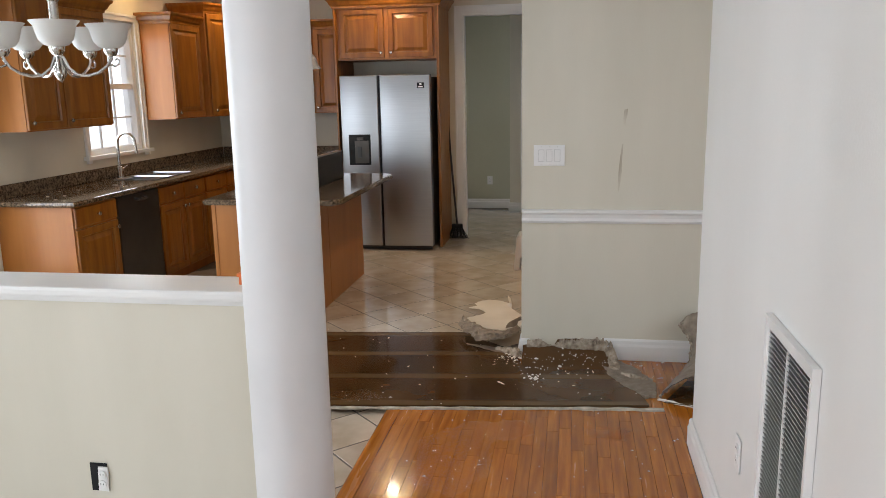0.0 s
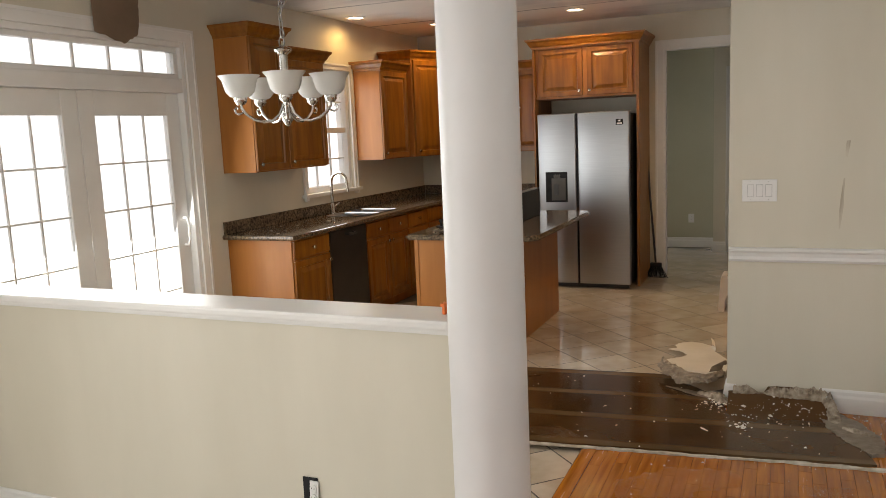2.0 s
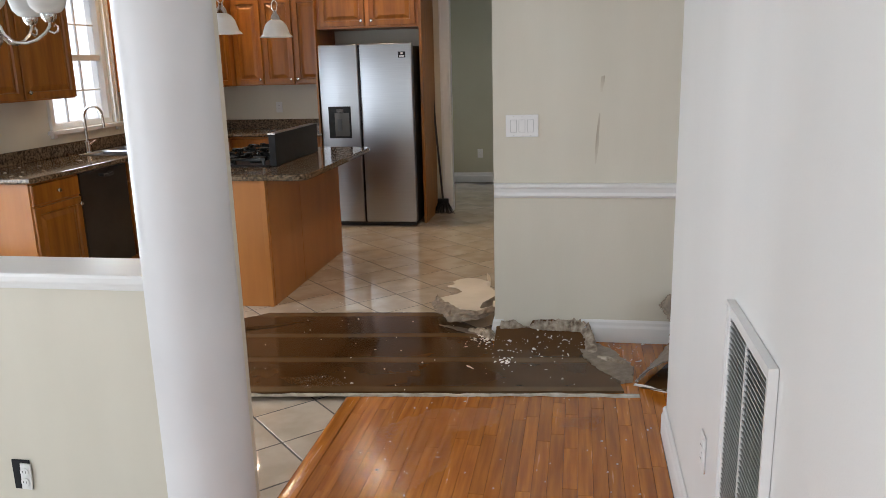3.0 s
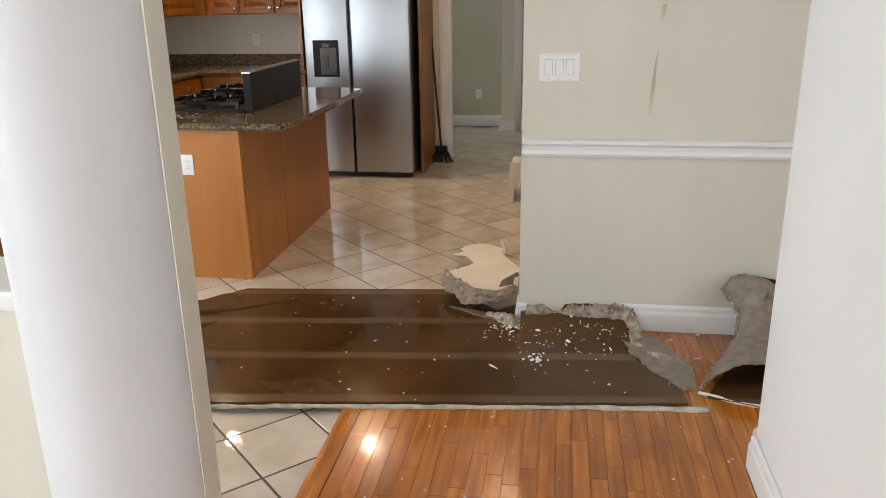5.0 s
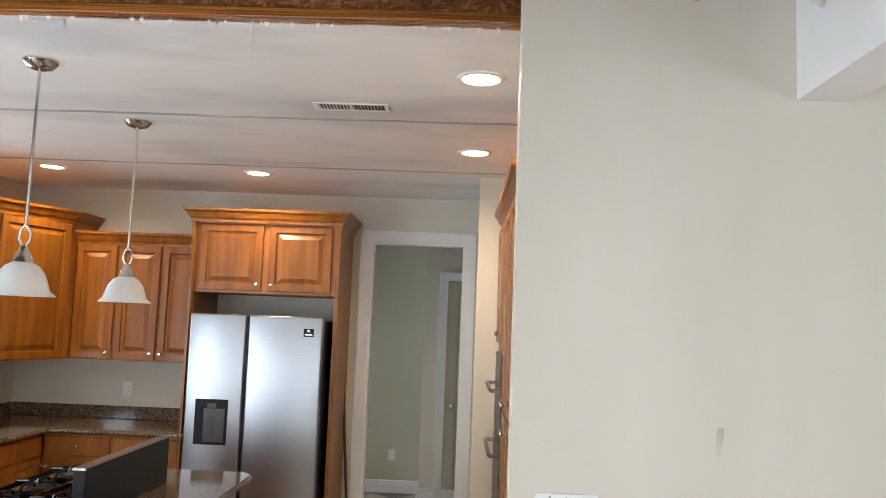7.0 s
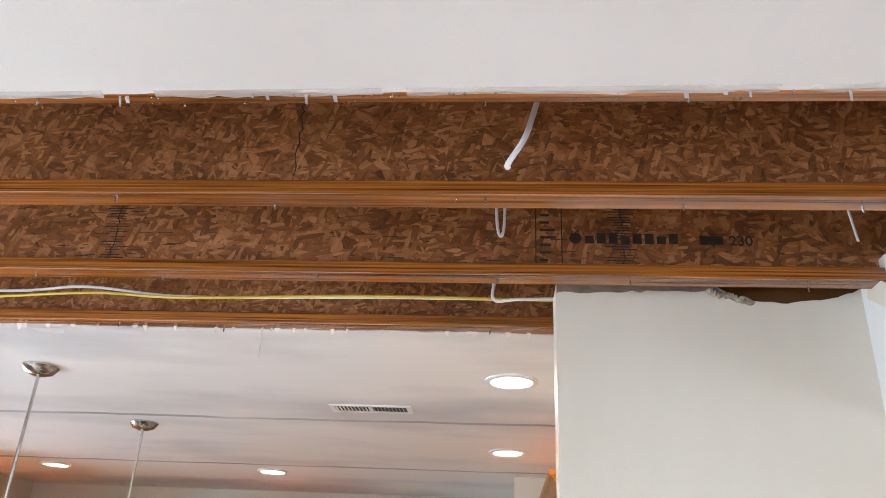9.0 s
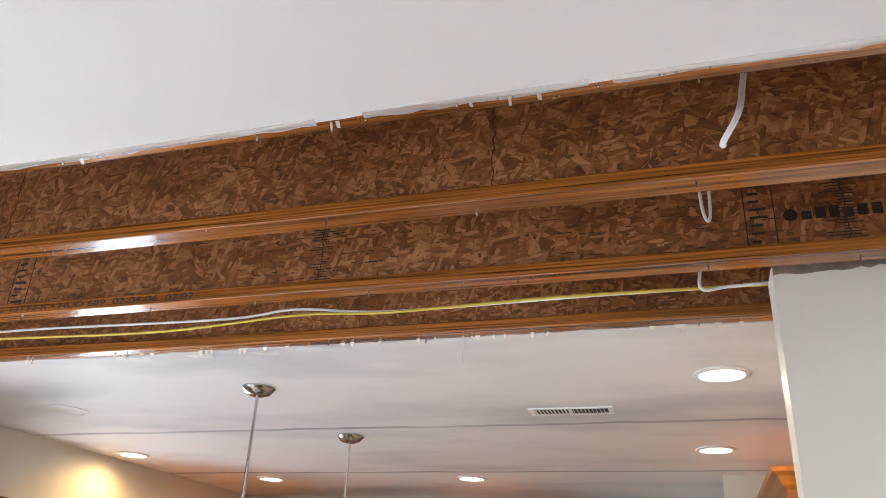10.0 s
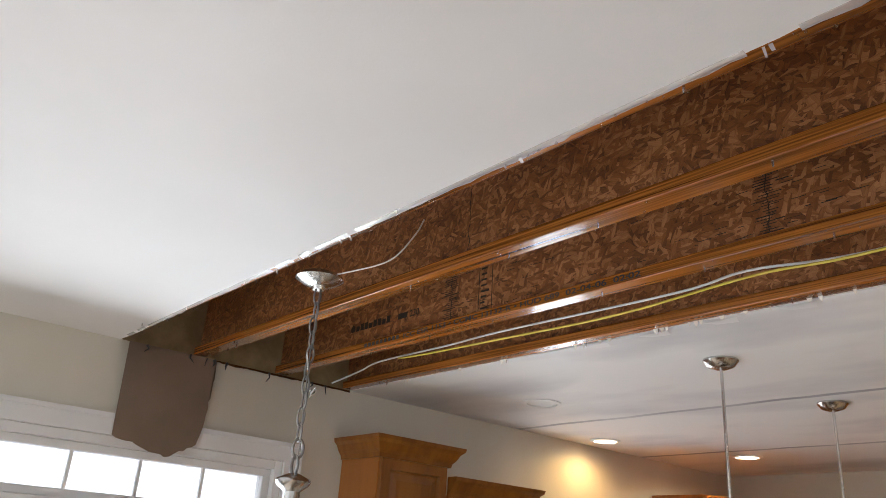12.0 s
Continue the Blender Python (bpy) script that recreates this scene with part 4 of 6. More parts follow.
for k in range(2):
    front(pantry, "door", m @ Matrix.Translation((0.01 + k * 0.405, 1.32, 0)), 0.395, 1.07, DOOR_RINGS, (0.36 if k == 0 else 0.04, 0.06))
    front(pantry, "door", m @ Matrix.Translation((0.01 + k * 0.405, 0.115, 0)), 0.395, 1.19, DOOR_RINGS, (0.36 if k == 0 else 0.04, 1.13))

# ---- ceiling fixtures ----
WARM = (1.0, 0.73, 0.44)
BULB = glow("warm_bulb", (1.0, 0.83, 0.58), 9.0)


def downlight(x, y, lit=True, power=40, tone=WARM):
    d = thing("recessed_light", (x, y, H - 0.002), "lit recessed ceiling light with white trim" if lit else "unlit recessed ceiling light with white trim", "ceiling light", "recessed lights")
    bm = bmesh.new()
    lathe(bm, [(0.098, -0.001), (0.098, -0.006), (0.09, -0.010), (0.078, -0.010), (0.074, -0.004), (0.074, -0.001)], Matrix.Translation((x, y, H)), 32)
    part("trim_ring", bm, WHITE, d, smooth=True)
    bm = bmesh.new()
    lathe(bm, [(0.0, -0.0045), (0.0735, -0.0035)], Matrix.Translation((x, y, H)), 32)
    part("bulb", bm, BULB if lit else PLASTIC, d)
    if lit:
        lamp("downlight", "SPOT", pose(x, y, H - 0.015), power, tone, radius=0.06, spot=radians(168))


for x, y in ((-3.05, 2.963), (-1.60, 2.963), (-0.11, 2.088), (-0.108, 0.718)):
    downlight(x, y)
downlight(-3.5, 2.03, power=17, tone=(1.0, 0.60, 0.20))
downlight(-3.046, 0.925, lit=False)

av = thing("air_vent", (-0.7, 1.2, H), "white ceiling air vent with slats", "air vent")
slab("frame", WHITE, (-0.875, 1.14, H - 0.006, -0.525, 1.155, H - 0.0005), (-0.875, 1.245, H - 0.006, -0.525, 1.26, H - 0.0005), (-0.875, 1.155, H - 0.006, -0.855, 1.245, H - 0.0005), (-0.545, 1.155, H - 0.006, -0.525, 1.245, H - 0.0005), (-0.71, 1.155, H - 0.006, -0.695, 1.245, H - 0.0005), parent=av)
# black sheet stands in for the unlit duct above the slats
slab("backing", BLACK, (-0.855, 1.155, H - 0.0015, -0.545, 1.245, H - 0.0005), parent=av)
for k in range(9):
    for x0 in (-0.850, -0.690):
        bm = bmesh.new()
        box(bm, -0.001, 1.156, -0.003, 0.001, 1.244, 0.003)
        bm.transform(Matrix.Translation((x0 + 0.0157 * k + 0.003, 0, H - 0.005)) @ Matrix.Rotation(radians(35 if x0 < -0.8 else -35), 4, "Y"))
        part("slat", bm, WHITE, av)


def pendant(x, y):
    p = thing("pendant_light", (x, y, 1.815), "nickel pendant light with frosted glass bell shade", "pendant light", "island pendants")
    at = Matrix.Translation((x, y, 0))
    bm = bmesh.new()
    lathe(bm, [(0.0, H - 0.001), (0.066, H - 0.001), (0.068, H - 0.008), (0.05, H - 0.03), (0.02, H - 0.04), (0.0, H - 0.04)], at, 28)
    part("canopy", bm, CHROME, p, smooth=True)
    bm = bmesh.new()
    tube(bm, [(x, y, H - 0.035), (x, y, 2.085)], 0.0065, 10)
    part("rod", bm, CHROME, p, smooth=True)
    bm = bmesh.new()
    tube(bm, [(x + 0.022 * math.cos(a), y, 2.048 + 0.04 * math.sin(a)) for a in (2 * math.pi * k / 18 for k in range(19))], 0.005, 8)
    part("ring", bm, CHROME, p, smooth=True)
    bm = bmesh.new()
    lathe(bm, [(0.0, 2.012), (0.014, 2.01), (0.018, 1.99), (0.03, 1.975), (0.04, 1.945), (0.034, 1.945), (0, 1.95)], at, 24)
    part("cap", bm, CHROME, p, smooth=True)
    bm = bmesh.new()
    lathe(bm, [(0.038, 1.944), (0.062, 1.93), (0.085, 1.90), (0.098, 1.86), (0.106, 1.835), (0.125, 1.818), (0.128, 1.812), (0.122, 1.814), (0.102, 1.832), (0.094, 1.86), (0.081, 1.897), (0.059, 1.925), (0.036, 1.938)], at, 36)
    part("shade", bm, FROST, p, "frosted white glass bell shade", smooth=True)


pendant(-1.885, 0.665)
pendant(-1.88, 1.61)

# chandelier hanging from the edge of the opening
CX, CY = -2.365, -0.872
ch = thing("chandelier", (CX, CY, 1.70), "five arm brushed nickel chandelier with frosted glass shades", "chandelier")
at = Matrix.Translation((CX, CY, 0))
bm = bmesh.new()
lathe(bm, [(0, H + 0.016), (0.06, H + 0.014), (0.074, H + 0.006), (0.076, H - 0.002), (0.05, H - 0.018), (0.022, H - 0.026), (0.018, H - 0.038), (0, H - 0.04)], at, 32)
part("canopy", bm, CHROME, ch, smooth=True)
zc = H - 0.035
links_n = 12
step = (zc - 2.165) / links_n
for k in range(links_n):
    bm = bmesh.new()
    big = 1.0 if k < links_n - 2 else 1.5
    zz = zc - (k + 0.5) * step
    pts = []
    for q in range(17):
        a = 2 * math.pi * q / 16
        u, v = 0.0115 * big * math.cos(a), (step / 2 + 0.004) * math.sin(a)
        wob = 0.004 * math.sin(k * 2.1)
        pts.append((CX + wob + (u if k % 2 else 0), CY + (0 if k % 2 else u), zz + v))
    tube(bm, pts, 0.0034 * big, 6)
    part("chain_link", bm, DARK_NICKEL, ch, smooth=True)
bm = bmesh.new()
loop = []
for k in range(25):
    a = k / 24
    loop.append((CX + 0.018 * math.sin(9 * a) + 0.012, CY - 0.02 * math.sin(5 * a + 1), 2.50 - 0.12 * a + 0.02 * math.cos(14 * a)))
tube(bm, loop, 0.0025, 6)
part("gathered_chain", bm, CHROME, ch, smooth=True)
bm = bmesh.new()
tube(bm, [(CX + 0.006, CY + 0.004, zc), (CX + 0.009, CY - 0.005, 2.5), (CX + 0.006, CY + 0.004, 2.17)], 0.0022, 6)
part("cord", bm, DARK_NICKEL, ch, smooth=True)
bm = bmesh.new()
lathe(bm, [(0, 2.168), (0.016, 2.165), (0.048, 2.15), (0.052, 2.143), (0.046, 2.132), (0.03, 2.12), (0.024, 2.115), (0.024, 1.90), (0.032, 1.88), (0.022, 1.86), (0.02, 1.80), (0.034, 1.775), (0.03, 1.745), (0.014, 1.72), (0, 1.705)], at, 28)
part("stem", bm, CHROME, ch, smooth=True)
for k in range(5):
    a = radians(-56 + 72 * k)
    ux, uy = math.cos(a), math.sin(a)
    P3 = lambda r, z: (CX + 0.88 * r * ux, CY + 0.88 * r * uy, z + 0.04 if z else z)  # noqa: E731
    arm = bmesh.new()
    pts = [P3(0.022, 1.80), P3(0.05, 1.74), P3(0.1, 1.705), P3(0.16, 1.70), P3(0.22, 1.715), P3(0.27, 1.745), P3(0.298, 1.78), P3(0.30, 1.80)]
    tube(arm, pts, 0.0085, 8)
    curl = [P3(0.29, 1.755), P3(0.318, 1.745), P3(0.338, 1.755), P3(0.343, 1.775), P3(0.33, 1.786), P3(0.32, 1.775)]
    tube(arm, curl, [0.006, 0.006, 0.006, 0.0055, 0.005, 0.004], 8)
    am = part("arm", arm, CHROME, ch, smooth=True)
    cup = bmesh.new()
    ac = Matrix.Translation(Vector(P3(0.30, 0)) + Vector((0, 0, 0.04)))
    lathe(cup, [(0, 1.795), (0.02, 1.797), (0.034, 1.815), (0.038, 1.832), (0.036, 1.842), (0, 1.842)], ac, 20)
    part("cup", cup, CHROME, am, smooth=True)
    shade = bmesh.new()
    lathe(shade, [(0.036, 1.838), (0.058, 1.845), (0.08, 1.87), (0.09, 1.905), (0.097, 1.935), (0.114, 1.955), (0.117, 1.96), (0.110, 1.958), (0.092, 1.937), (0.085, 1.905), (0.075, 1.873), (0.055, 1.85), (0.03, 1.844)], ac, 32)
    part("shade", shade, FROST, am, "frosted white glass cup shade", smooth=True)

# ---- in and on the torn ceiling ----
def cable(name, pts, mat, label, radius=0.0045, cat="cable"):
    bm = bmesh.new()
    smooth = []
    pts = [Vector(p) + Vector((0, -0.033, 0)) for p in pts]
    for i in range(len(pts) - 1):
        p0, p1, p2, p3 = pts[max(i - 1, 0)], pts[i], pts[i + 1], pts[min(i + 2, len(pts) - 1)]
        for q in range(6):
            s = q / 6
            smooth.append(0.5 * ((2 * p1) + (p2 - p0) * s + (2 * p0 - 5 * p1 + 4 * p2 - p3) * s * s + (3 * p1 - p0 - 3 * p2 + p3) * s ** 3))
    smooth.append(pts[-1])
    tube(bm, smooth, radius, 8)
    return tagged(link(name, bm, mat, smooth=True), label, cat)


cable("white_cable", [(XL + 0.02, 0.10, 2.775), (-3.45, 0.09, 2.80), (-3.27, 0.08, 2.822), (-2.8, 0.08, 2.822), (-2.45, 0.08, 2.828), (-1.68, 0.08, 2.818), (-1.42, 0.075, 2.834), (-1.1, 0.08, 2.808), (-0.5, 0.08, 2.815), (0.02, 0.08, 2.815)], WHITE, "white sheathed cable strung between joists")
cable("yellow_cable", [(-3.12, 0.07, 2.812), (-3.04, 0.07, 2.807), (-2.8, 0.07, 2.80), (-2.45, 0.07, 2.793), (-1.9, 0.07, 2.785), (-1.4, 0.07, 2.812), (-1.1, 0.068, 2.80), (-0.55, 0.068, 2.814), (0.02, 0.07, 2.81)], YELLOW, "yellow sheathed cable strung between joists")
cable("white_cable", [(-0.06, -0.66, 3.04), (-0.085, -0.74, 2.90), (-0.105, -0.80, 2.80), (-0.135, -0.80, 2.745), (-0.137, -0.79, 2.74)], WHITE, "white cable hanging loose from a joist", 0.006)
cable("white_cable", [(-0.165, -0.26, 3.02), (-0.16, -0.28, 2.88), (-0.15, -0.29, 2.84), (-0.142, -0.28, 2.88), (-0.14, -0.26, 3.02)], WHITE, "white cable loop hanging between joists", 0.004)
cable("white_cable", [(-0.167, 0.04, 3.02), (-0.168, 0.04, 2.87), (-0.169, 0.045, 2.80), (-0.1, 0.05, 2.804), (0.02, 0.06, 2.812)], WHITE, "short white cable stub near the wall", 0.005)
cable("white_cable", [(0.735, -0.225, 3.02), (0.737, -0.235, 2.93), (0.742, -0.24, 2.86)], WHITE, "thin white cable end hanging by the header", 0.0035)
cable("thin_wire", [(-2.36, -0.84, 2.765), (-2.25, -0.80, 2.77), (-2.12, -0.75, 2.79), (-2.05, -0.72, 2.86), (-2.06, -0.68, 2.93)], WHITE, "thin pale wire curling from the chandelier canopy", 0.0025)

# loose paint film along the torn edges
rng = random.Random(21)
bm = bmesh.new()
x = XL + 0.1
row = None
while x < 0.78:
    edge_y = -1.006 - 0.036 * (x - XL) / (0.85 - XL)
    reach = 0.001 + 0.006 * rng.random() ** 2
    drop = 0.002 + 0.003 * rng.random() ** 2
    pts = [(x, edge_y - 0.012, H - 0.0012), (x, edge_y - 0.002, H - 0.003), (x, edge_y + reach, H - drop), (x, edge_y + reach + 0.001, H - drop - 0.001)]
    now = [bm.verts.new(p) for p in pts]
    if row:
        for q in range(3):
            bm.faces.new((row[q], now[q], now[q + 1], row[q + 1]))
    row = now if rng.random() > 0.04 else None
    x += rng.uniform(0.02, 0.06)
for k in range(16):
    x = rng.uniform(XL + 0.3, 0.7)
    edge_y = -1.006 - 0.036 * (x - XL) / (0.85 - XL)
    w, h = rng.uniform(0.004, 0.010), rng.uniform(0.008, 0.026)
    bm.faces.new([bm.verts.new(p) for p in ((x, edge_y, H - 0.003), (x + w, edge_y, H - 0.003), (x + w * 1.2, edge_y + 0.006, H - h), (x + w * 0.3, edge_y + 0.006, H - h * 0.9))])
tagged(link("paint_film", bm, FILM), "loose translucent paint film along the torn ceiling", "paint film")
bm = bmesh.new()
for k in range(150):
    near_side = k < 90
    x = rng.uniform(XL + 0.1, 0.7 if near_side else -0.05)
    y = -1.006 - 0.036 * (x - XL) / (0.85 - XL) + rng.uniform(-0.004, 0.022) if near_side else rng.choice((-0.643, -0.223, 0.175)) + rng.uniform(-0.028, 0.028)
    r = rng.uniform(0.0018, 0.0042)
    z = H - 0.006 if near_side else H + 0.004
    lathe(bm, [(0, -1.7 * r), (0.7 * r, -1.4 * r), (r, -0.7 * r), (0.7 * r, 0), (0.3 * r, 0.6 * r), (0, 0.7 * r)], Matrix.Translation((x, y, z)), 7)
drops = tagged(link("water_drops", bm, WATER, smooth=True), "clear water drops hanging from the wet edges", "water drops", kind="stuff")
drops.visible_shadow = False
bm = bmesh.new()
for k in range(46):
    x = rng.uniform(XL + 0.2, -0.05)
    w, h = rng.uniform(0.003, 0.022), rng.uniform(0.004, 0.018)
    if k == 5:
        x, w, h = -0.9, 0.006, 0.10
    v = [bm.verts.new(p) for p in ((x, 0.192, H + 0.004), (x + w, 0.192, H + 0.004), (x + w * 0.8, 0.196, H - h * 0.6), (x + w * 0.3, 0.198, H - h))]
    bm.faces.new(v)
ob = tagged(link("paper_shreds", bm, CREAM_FACE), "small torn paper shreds along the kitchen ceiling edge", "paper shreds", kind="stuff")
bm = bmesh.new()
for k in range(4):
    x0 = -2.2 + 0.26 * k
    v = [bm.verts.new((x0 + dx, 0.212 + dy, H - 0.004)) for dx, dy in ((0, 0), (0.12, 0.0), (0.10, 0.05), (0.03, 0.035))]
    bm.faces.new(v)
tagged(link("peeling_paint", bm, WHITE), "pale peeling paint flakes on the kitchen ceiling", "paint flakes", kind="stuff")

# printing, joints and marks on the joists
def lettering(name, text, x, y, z, size, parent, width=None):
    cu = bpy.data.curves.new(name, "FONT")
    cu.body, cu.size, cu.offset = text, size, 0.0006
    tmp = bpy.data.objects.new(name, cu)
    me = bpy.data.meshes.new_from_object(tmp)
    bpy.data.objects.remove(tmp)
    xs = [v.co.x for v in me.vertices]
    k = width / (max(xs) - min(xs)) if width else 1.0
    me.transform(Matrix.Translation((x, y, z)) @ Matrix.Rotation(radians(90), 4, "X") @ Matrix.Diagonal((k, 1, 1, 1)))
    me.materials.append(INK)
    ob = new(name, me)
    ob.parent = parent
    ob.matrix_parent_inverse = Matrix.Identity(4)
    return ob


j2 = next(o for o in bpy.data.objects if o.name.startswith("i_joist") and abs(o.location.y + 0.223) < 0.01)
j2_flange = next(o for o in j2.children if o.name.startswith("bottom_flange"))
j2_web = next(o for o in j2.children if o.name.startswith("web"))
j1_web = next(o for o in j1.children if o.name.startswith("web"))
lettering("printed_line", "ICC ESR 1153 \u2022 CCMC 13132-R \u2022 HUD 689  02-04-06  02:02", -2.72, -0.2542, 2.772, 0.027, j2_flange, 1.12)
for k in range(9):
    slab("printed_bar", INK, (-2.98 + k * 0.027, -0.2542, 2.774, -2.962 + k * 0.027, -0.2535, 2.79), parent=j2_flange)
for x0, span in ((-3.13, 0.29), (0.03, 0.29)):
    for k in range(8):
        slab("printed_bar", INK, (x0 + 0.04 + k * 0.031, -0.2292, 2.868, x0 + 0.063 + k * 0.031, -0.2285, 2.868 + (0.03 if k % 3 else 0.022)), parent=j2_web)
    bm = bmesh.new()
    lathe(bm, [(0.0, 0.0), (0.017, 0.0), (0.017, 0.0006), (0, 0.0006)], side((x0 + 0.015, -0.2285, 2.883), -90), 8)
    part("printed_mark", bm, INK, j2_web)
    slab("printed_bar", INK, (x0 + span + 0.045, -0.2292, 2.868, x0 + span + 0.105, -0.2285, 2.892), parent=j2_web)
    lettering("printed_number", "230", x0 + span + 0.12, -0.2292, 2.866, 0.04, j2_web)


def joint(parent, x, y, seed):
    r = random.Random(seed)
    bm = bmesh.new()
    z, px, prev = H + 0.04, x, None
    while z < H + 0.268:
        nx = x + r.uniform(-0.005, 0.005)
        w = r.uniform(0.0006, 0.0022)
        v = (bm.verts.new((nx - w, y - 0.0058, z)), bm.verts.new((nx + w, y - 0.0058, z)))
        if prev:
            bm.faces.new((prev[0], prev[1], v[1], v[0]))
        prev = v
        z += 0.012
    part("butt_joint", bm, INK, parent, "dark ragged board joint")


for x in (-1.92, -0.60):
    joint(j1_web, x, -0.643, int(x * 100) + 500)
for x in (-2.47, -1.21, 0.168):
    joint(j2_web, x, -0.223, int(x * 100) + 700)
bm = bmesh.new()
for k in range(170):
    x = rng.choice((rng.gauss(-1.25, 0.22), rng.gauss(-2.3, 0.2), rng.gauss(-0.3, 0.3)))
    z = H + 0.045 + rng.random() * 0.2
    w = rng.uniform(0.006, 0.05)
    box(bm, x, -0.2287, z, x + w, -0.2282, z + rng.uniform(0.001, 0.0022))
ob = part("ink_scuff", bm, INK, j2_web)
ob["kind"] = "stuff"
for x in (-2.47, -1.21, 0.168):
    bm = bmesh.new()
    for k in range(26):
        z = H + 0.05 + 0.205 * k / 26
        w0, w1 = rng.uniform(0.004, 0.05), rng.uniform(0.004, 0.04)
        box(bm, x - w0, -0.2290, z, x + w1, -0.2284, z + rng.uniform(0.0015, 0.0035))
    part("comb_joint", bm, INK, j2_web, "dark finger joint between web boards")
for x0 in (-2.32, -0.06):
    for k in range(9):
        slab("printed_bar", INK, (x0 + 0.012, -0.2287, H + 0.055 + k * 0.022, x0 + rng.uniform(0.03, 0.055), -0.2282, H + 0.062 + k * 0.022), parent=j2_web)
    for dx in (0.0, 0.068):
        slab("printed_bar", INK, (x0 + dx, -0.2287, H + 0.045, x0 + dx + 0.003, -0.2282, H + 0.26), parent=j2_web)
nails = bmesh.new()
for y in (-1.025, -0.643, -0.223, 0.175):
    for k in range(11):
        lathe(nails, [(0.0, -0.012), (0.002, -0.012), (0.003, 0.0), (0.003, 0.004)], Matrix.Translation((-3.4 + k * 0.4 + rng.uniform(-0.05, 0.05), y + rng.uniform(-0.02, 0.02), H)), 6)
tagged(link("drywall_screws", nails, CHROME), "drywall screws left in the joist flanges", "screws", kind="stuff")

# brown paper patch and torn wall top
def ragged(name, mat, m, outline, thick, seed, jag, label, cat):
    """A thin sheet with a jagged outline given in the plane of m."""
    r = random.Random(seed)
    pts = []
    for (x0, y0, rough), (x1, y1, _) in zip(outline, outline[1:] + outline[:1]):
        n = max(1, int(math.hypot(x1 - x0, y1 - y0) / 0.02)) if rough else 1
        for k in range(n):
            s = k / n
            pts.append((x0 + (x1 - x0) * s + (r.uniform(-jag, jag) if rough and k else 0), y0 + (y1 - y0) * s + (r.uniform(-jag, jag) if rough and k else 0)))
    bm = bmesh.new()
    lo = [bm.verts.new(m @ Vector((x, y, 0.0005))) for x, y in pts]
    hi = [bm.verts.new(m @ Vector((x, y, thick))) for x, y in pts]
    bm.faces.new(hi)
    for k in range(len(pts)):
        bm.faces.new((lo[k - 1], lo[k], hi[k], hi[k - 1]))
    bmesh.ops.triangulate(bm, faces=[f for f in bm.faces if len(f.verts) > 4])
    return tagged(link(name, bm, mat), label, cat)


ragged("paper_patch", CARDBOARD, side((XL + 0.027, 0, 0), 0), [(-0.975, 2.755, 0), (-0.965, 2.36, 1), (-0.86, 2.335, 1), (-0.73, 2.30, 1), (-0.60, 2.37, 1), (-0.575, 2.52, 1), (-0.57, 2.755, 0)], 0.003, 4, 0.006, "bare brown drywall paper patch below the ceiling", "paper patch")
ragged("wall_tear", PAPER, side((0, -0.107, 0), -90), [(0.43, 2.7995, 0), (0.80, 2.7995, 0), (0.78, 2.788, 1), (0.70, 2.766, 1), (0.61, 2.755, 1), (0.53, 2.760, 1), (0.48, 2.768, 1)], 0.003, 6, 0.005, "brown torn paper at the wall top", "torn paper")
ragged("wall_edge_bead", PAPER_DRY, side((0, -0.1072, 0), -90), [(0.002, 2.798, 0), (0.002, 2.776, 1), (0.41, 2.788, 1), (0.485, 2.755, 1), (0.445, 2.774, 1), (0.425, 2.798, 0)], 0.004, 8, 0.004, "ragged grey drywall edge at the wall top", "torn drywall")
bm = bmesh.new()
box(bm, 0.80, -0.22, 2.70, 0.806, -0.06, 2.76)
bm.transform(Matrix.Translation((0.83, -0.14, 2.73)) @ Matrix.Rotation(radians(35), 4, "X") @ Matrix.Translation((-0.83, 0.14, -2.73)))
bm.transform(Matrix.Translation((-0.012, -0.105, 0.0)))
tagged(link("tape_strip", bm, CREAM_FACE), "torn pale drywall tape strip peeling off the header", "drywall tape")

bm = bmesh.new()
r6 = random.Random(19)
tube(bm, [(0.40 + 0.004 * k, -0.116 - 0.006 * r6.random(), 2.785 - 0.0011 * k + r6.uniform(-0.006, 0.006)) for k in range(30)], [r6.uniform(0.004, 0.013) for k in range(30)], 7)
tagged(link("hanging_gypsum_clump", bm, GYPSUM), "ragged pale gypsum clump hanging at the wall top", "torn drywall")

ragged("torn_ceiling_line", PAPER, side((XL + 0.001, 0, 0), 0), [(-0.565, 2.7595, 0), (-0.565, 2.752, 1), (-0.30, 2.750, 1), (-0.02, 2.754, 1), (0.19, 2.750, 1), (0.19, 2.7595, 0)], 0.006, 83, 0.004, "dark torn drywall line along the wall top", "torn drywall")
r7 = random.Random(29)
bm = bmesh.new()
for y in (-0.90, -0.70, -0.62, -0.585, -0.52, -0.30, -0.06, 0.02):
    w, h = r7.uniform(0.006, 0.018), r7.uniform(0.018, 0.055)
    tube(bm, [(XL + 0.035, y, 2.752), (XL + 0.04, y + r7.uniform(-0.012, 0.012), 2.752 - h * 0.5), (XL + 0.034, y + r7.uniform(-0.02, 0.02), 2.752 - h)], [w * 0.5, w * 0.35, 0.0015], 5)
tagged(link("hanging_shreds", bm, DARK), "dark torn shreds hanging from the wall top", "torn paper", kind="stuff")

# ---- wall plates and grille ----
sp = thing("switch_plate", (0.159, -0.109, 1.246), "white three gang rocker switch plate", "light switch")
slab("plate", PLASTIC, (0.070, -0.1145, 1.186, 0.248, -0.1075, 1.307), bevel=0.003, parent=sp)
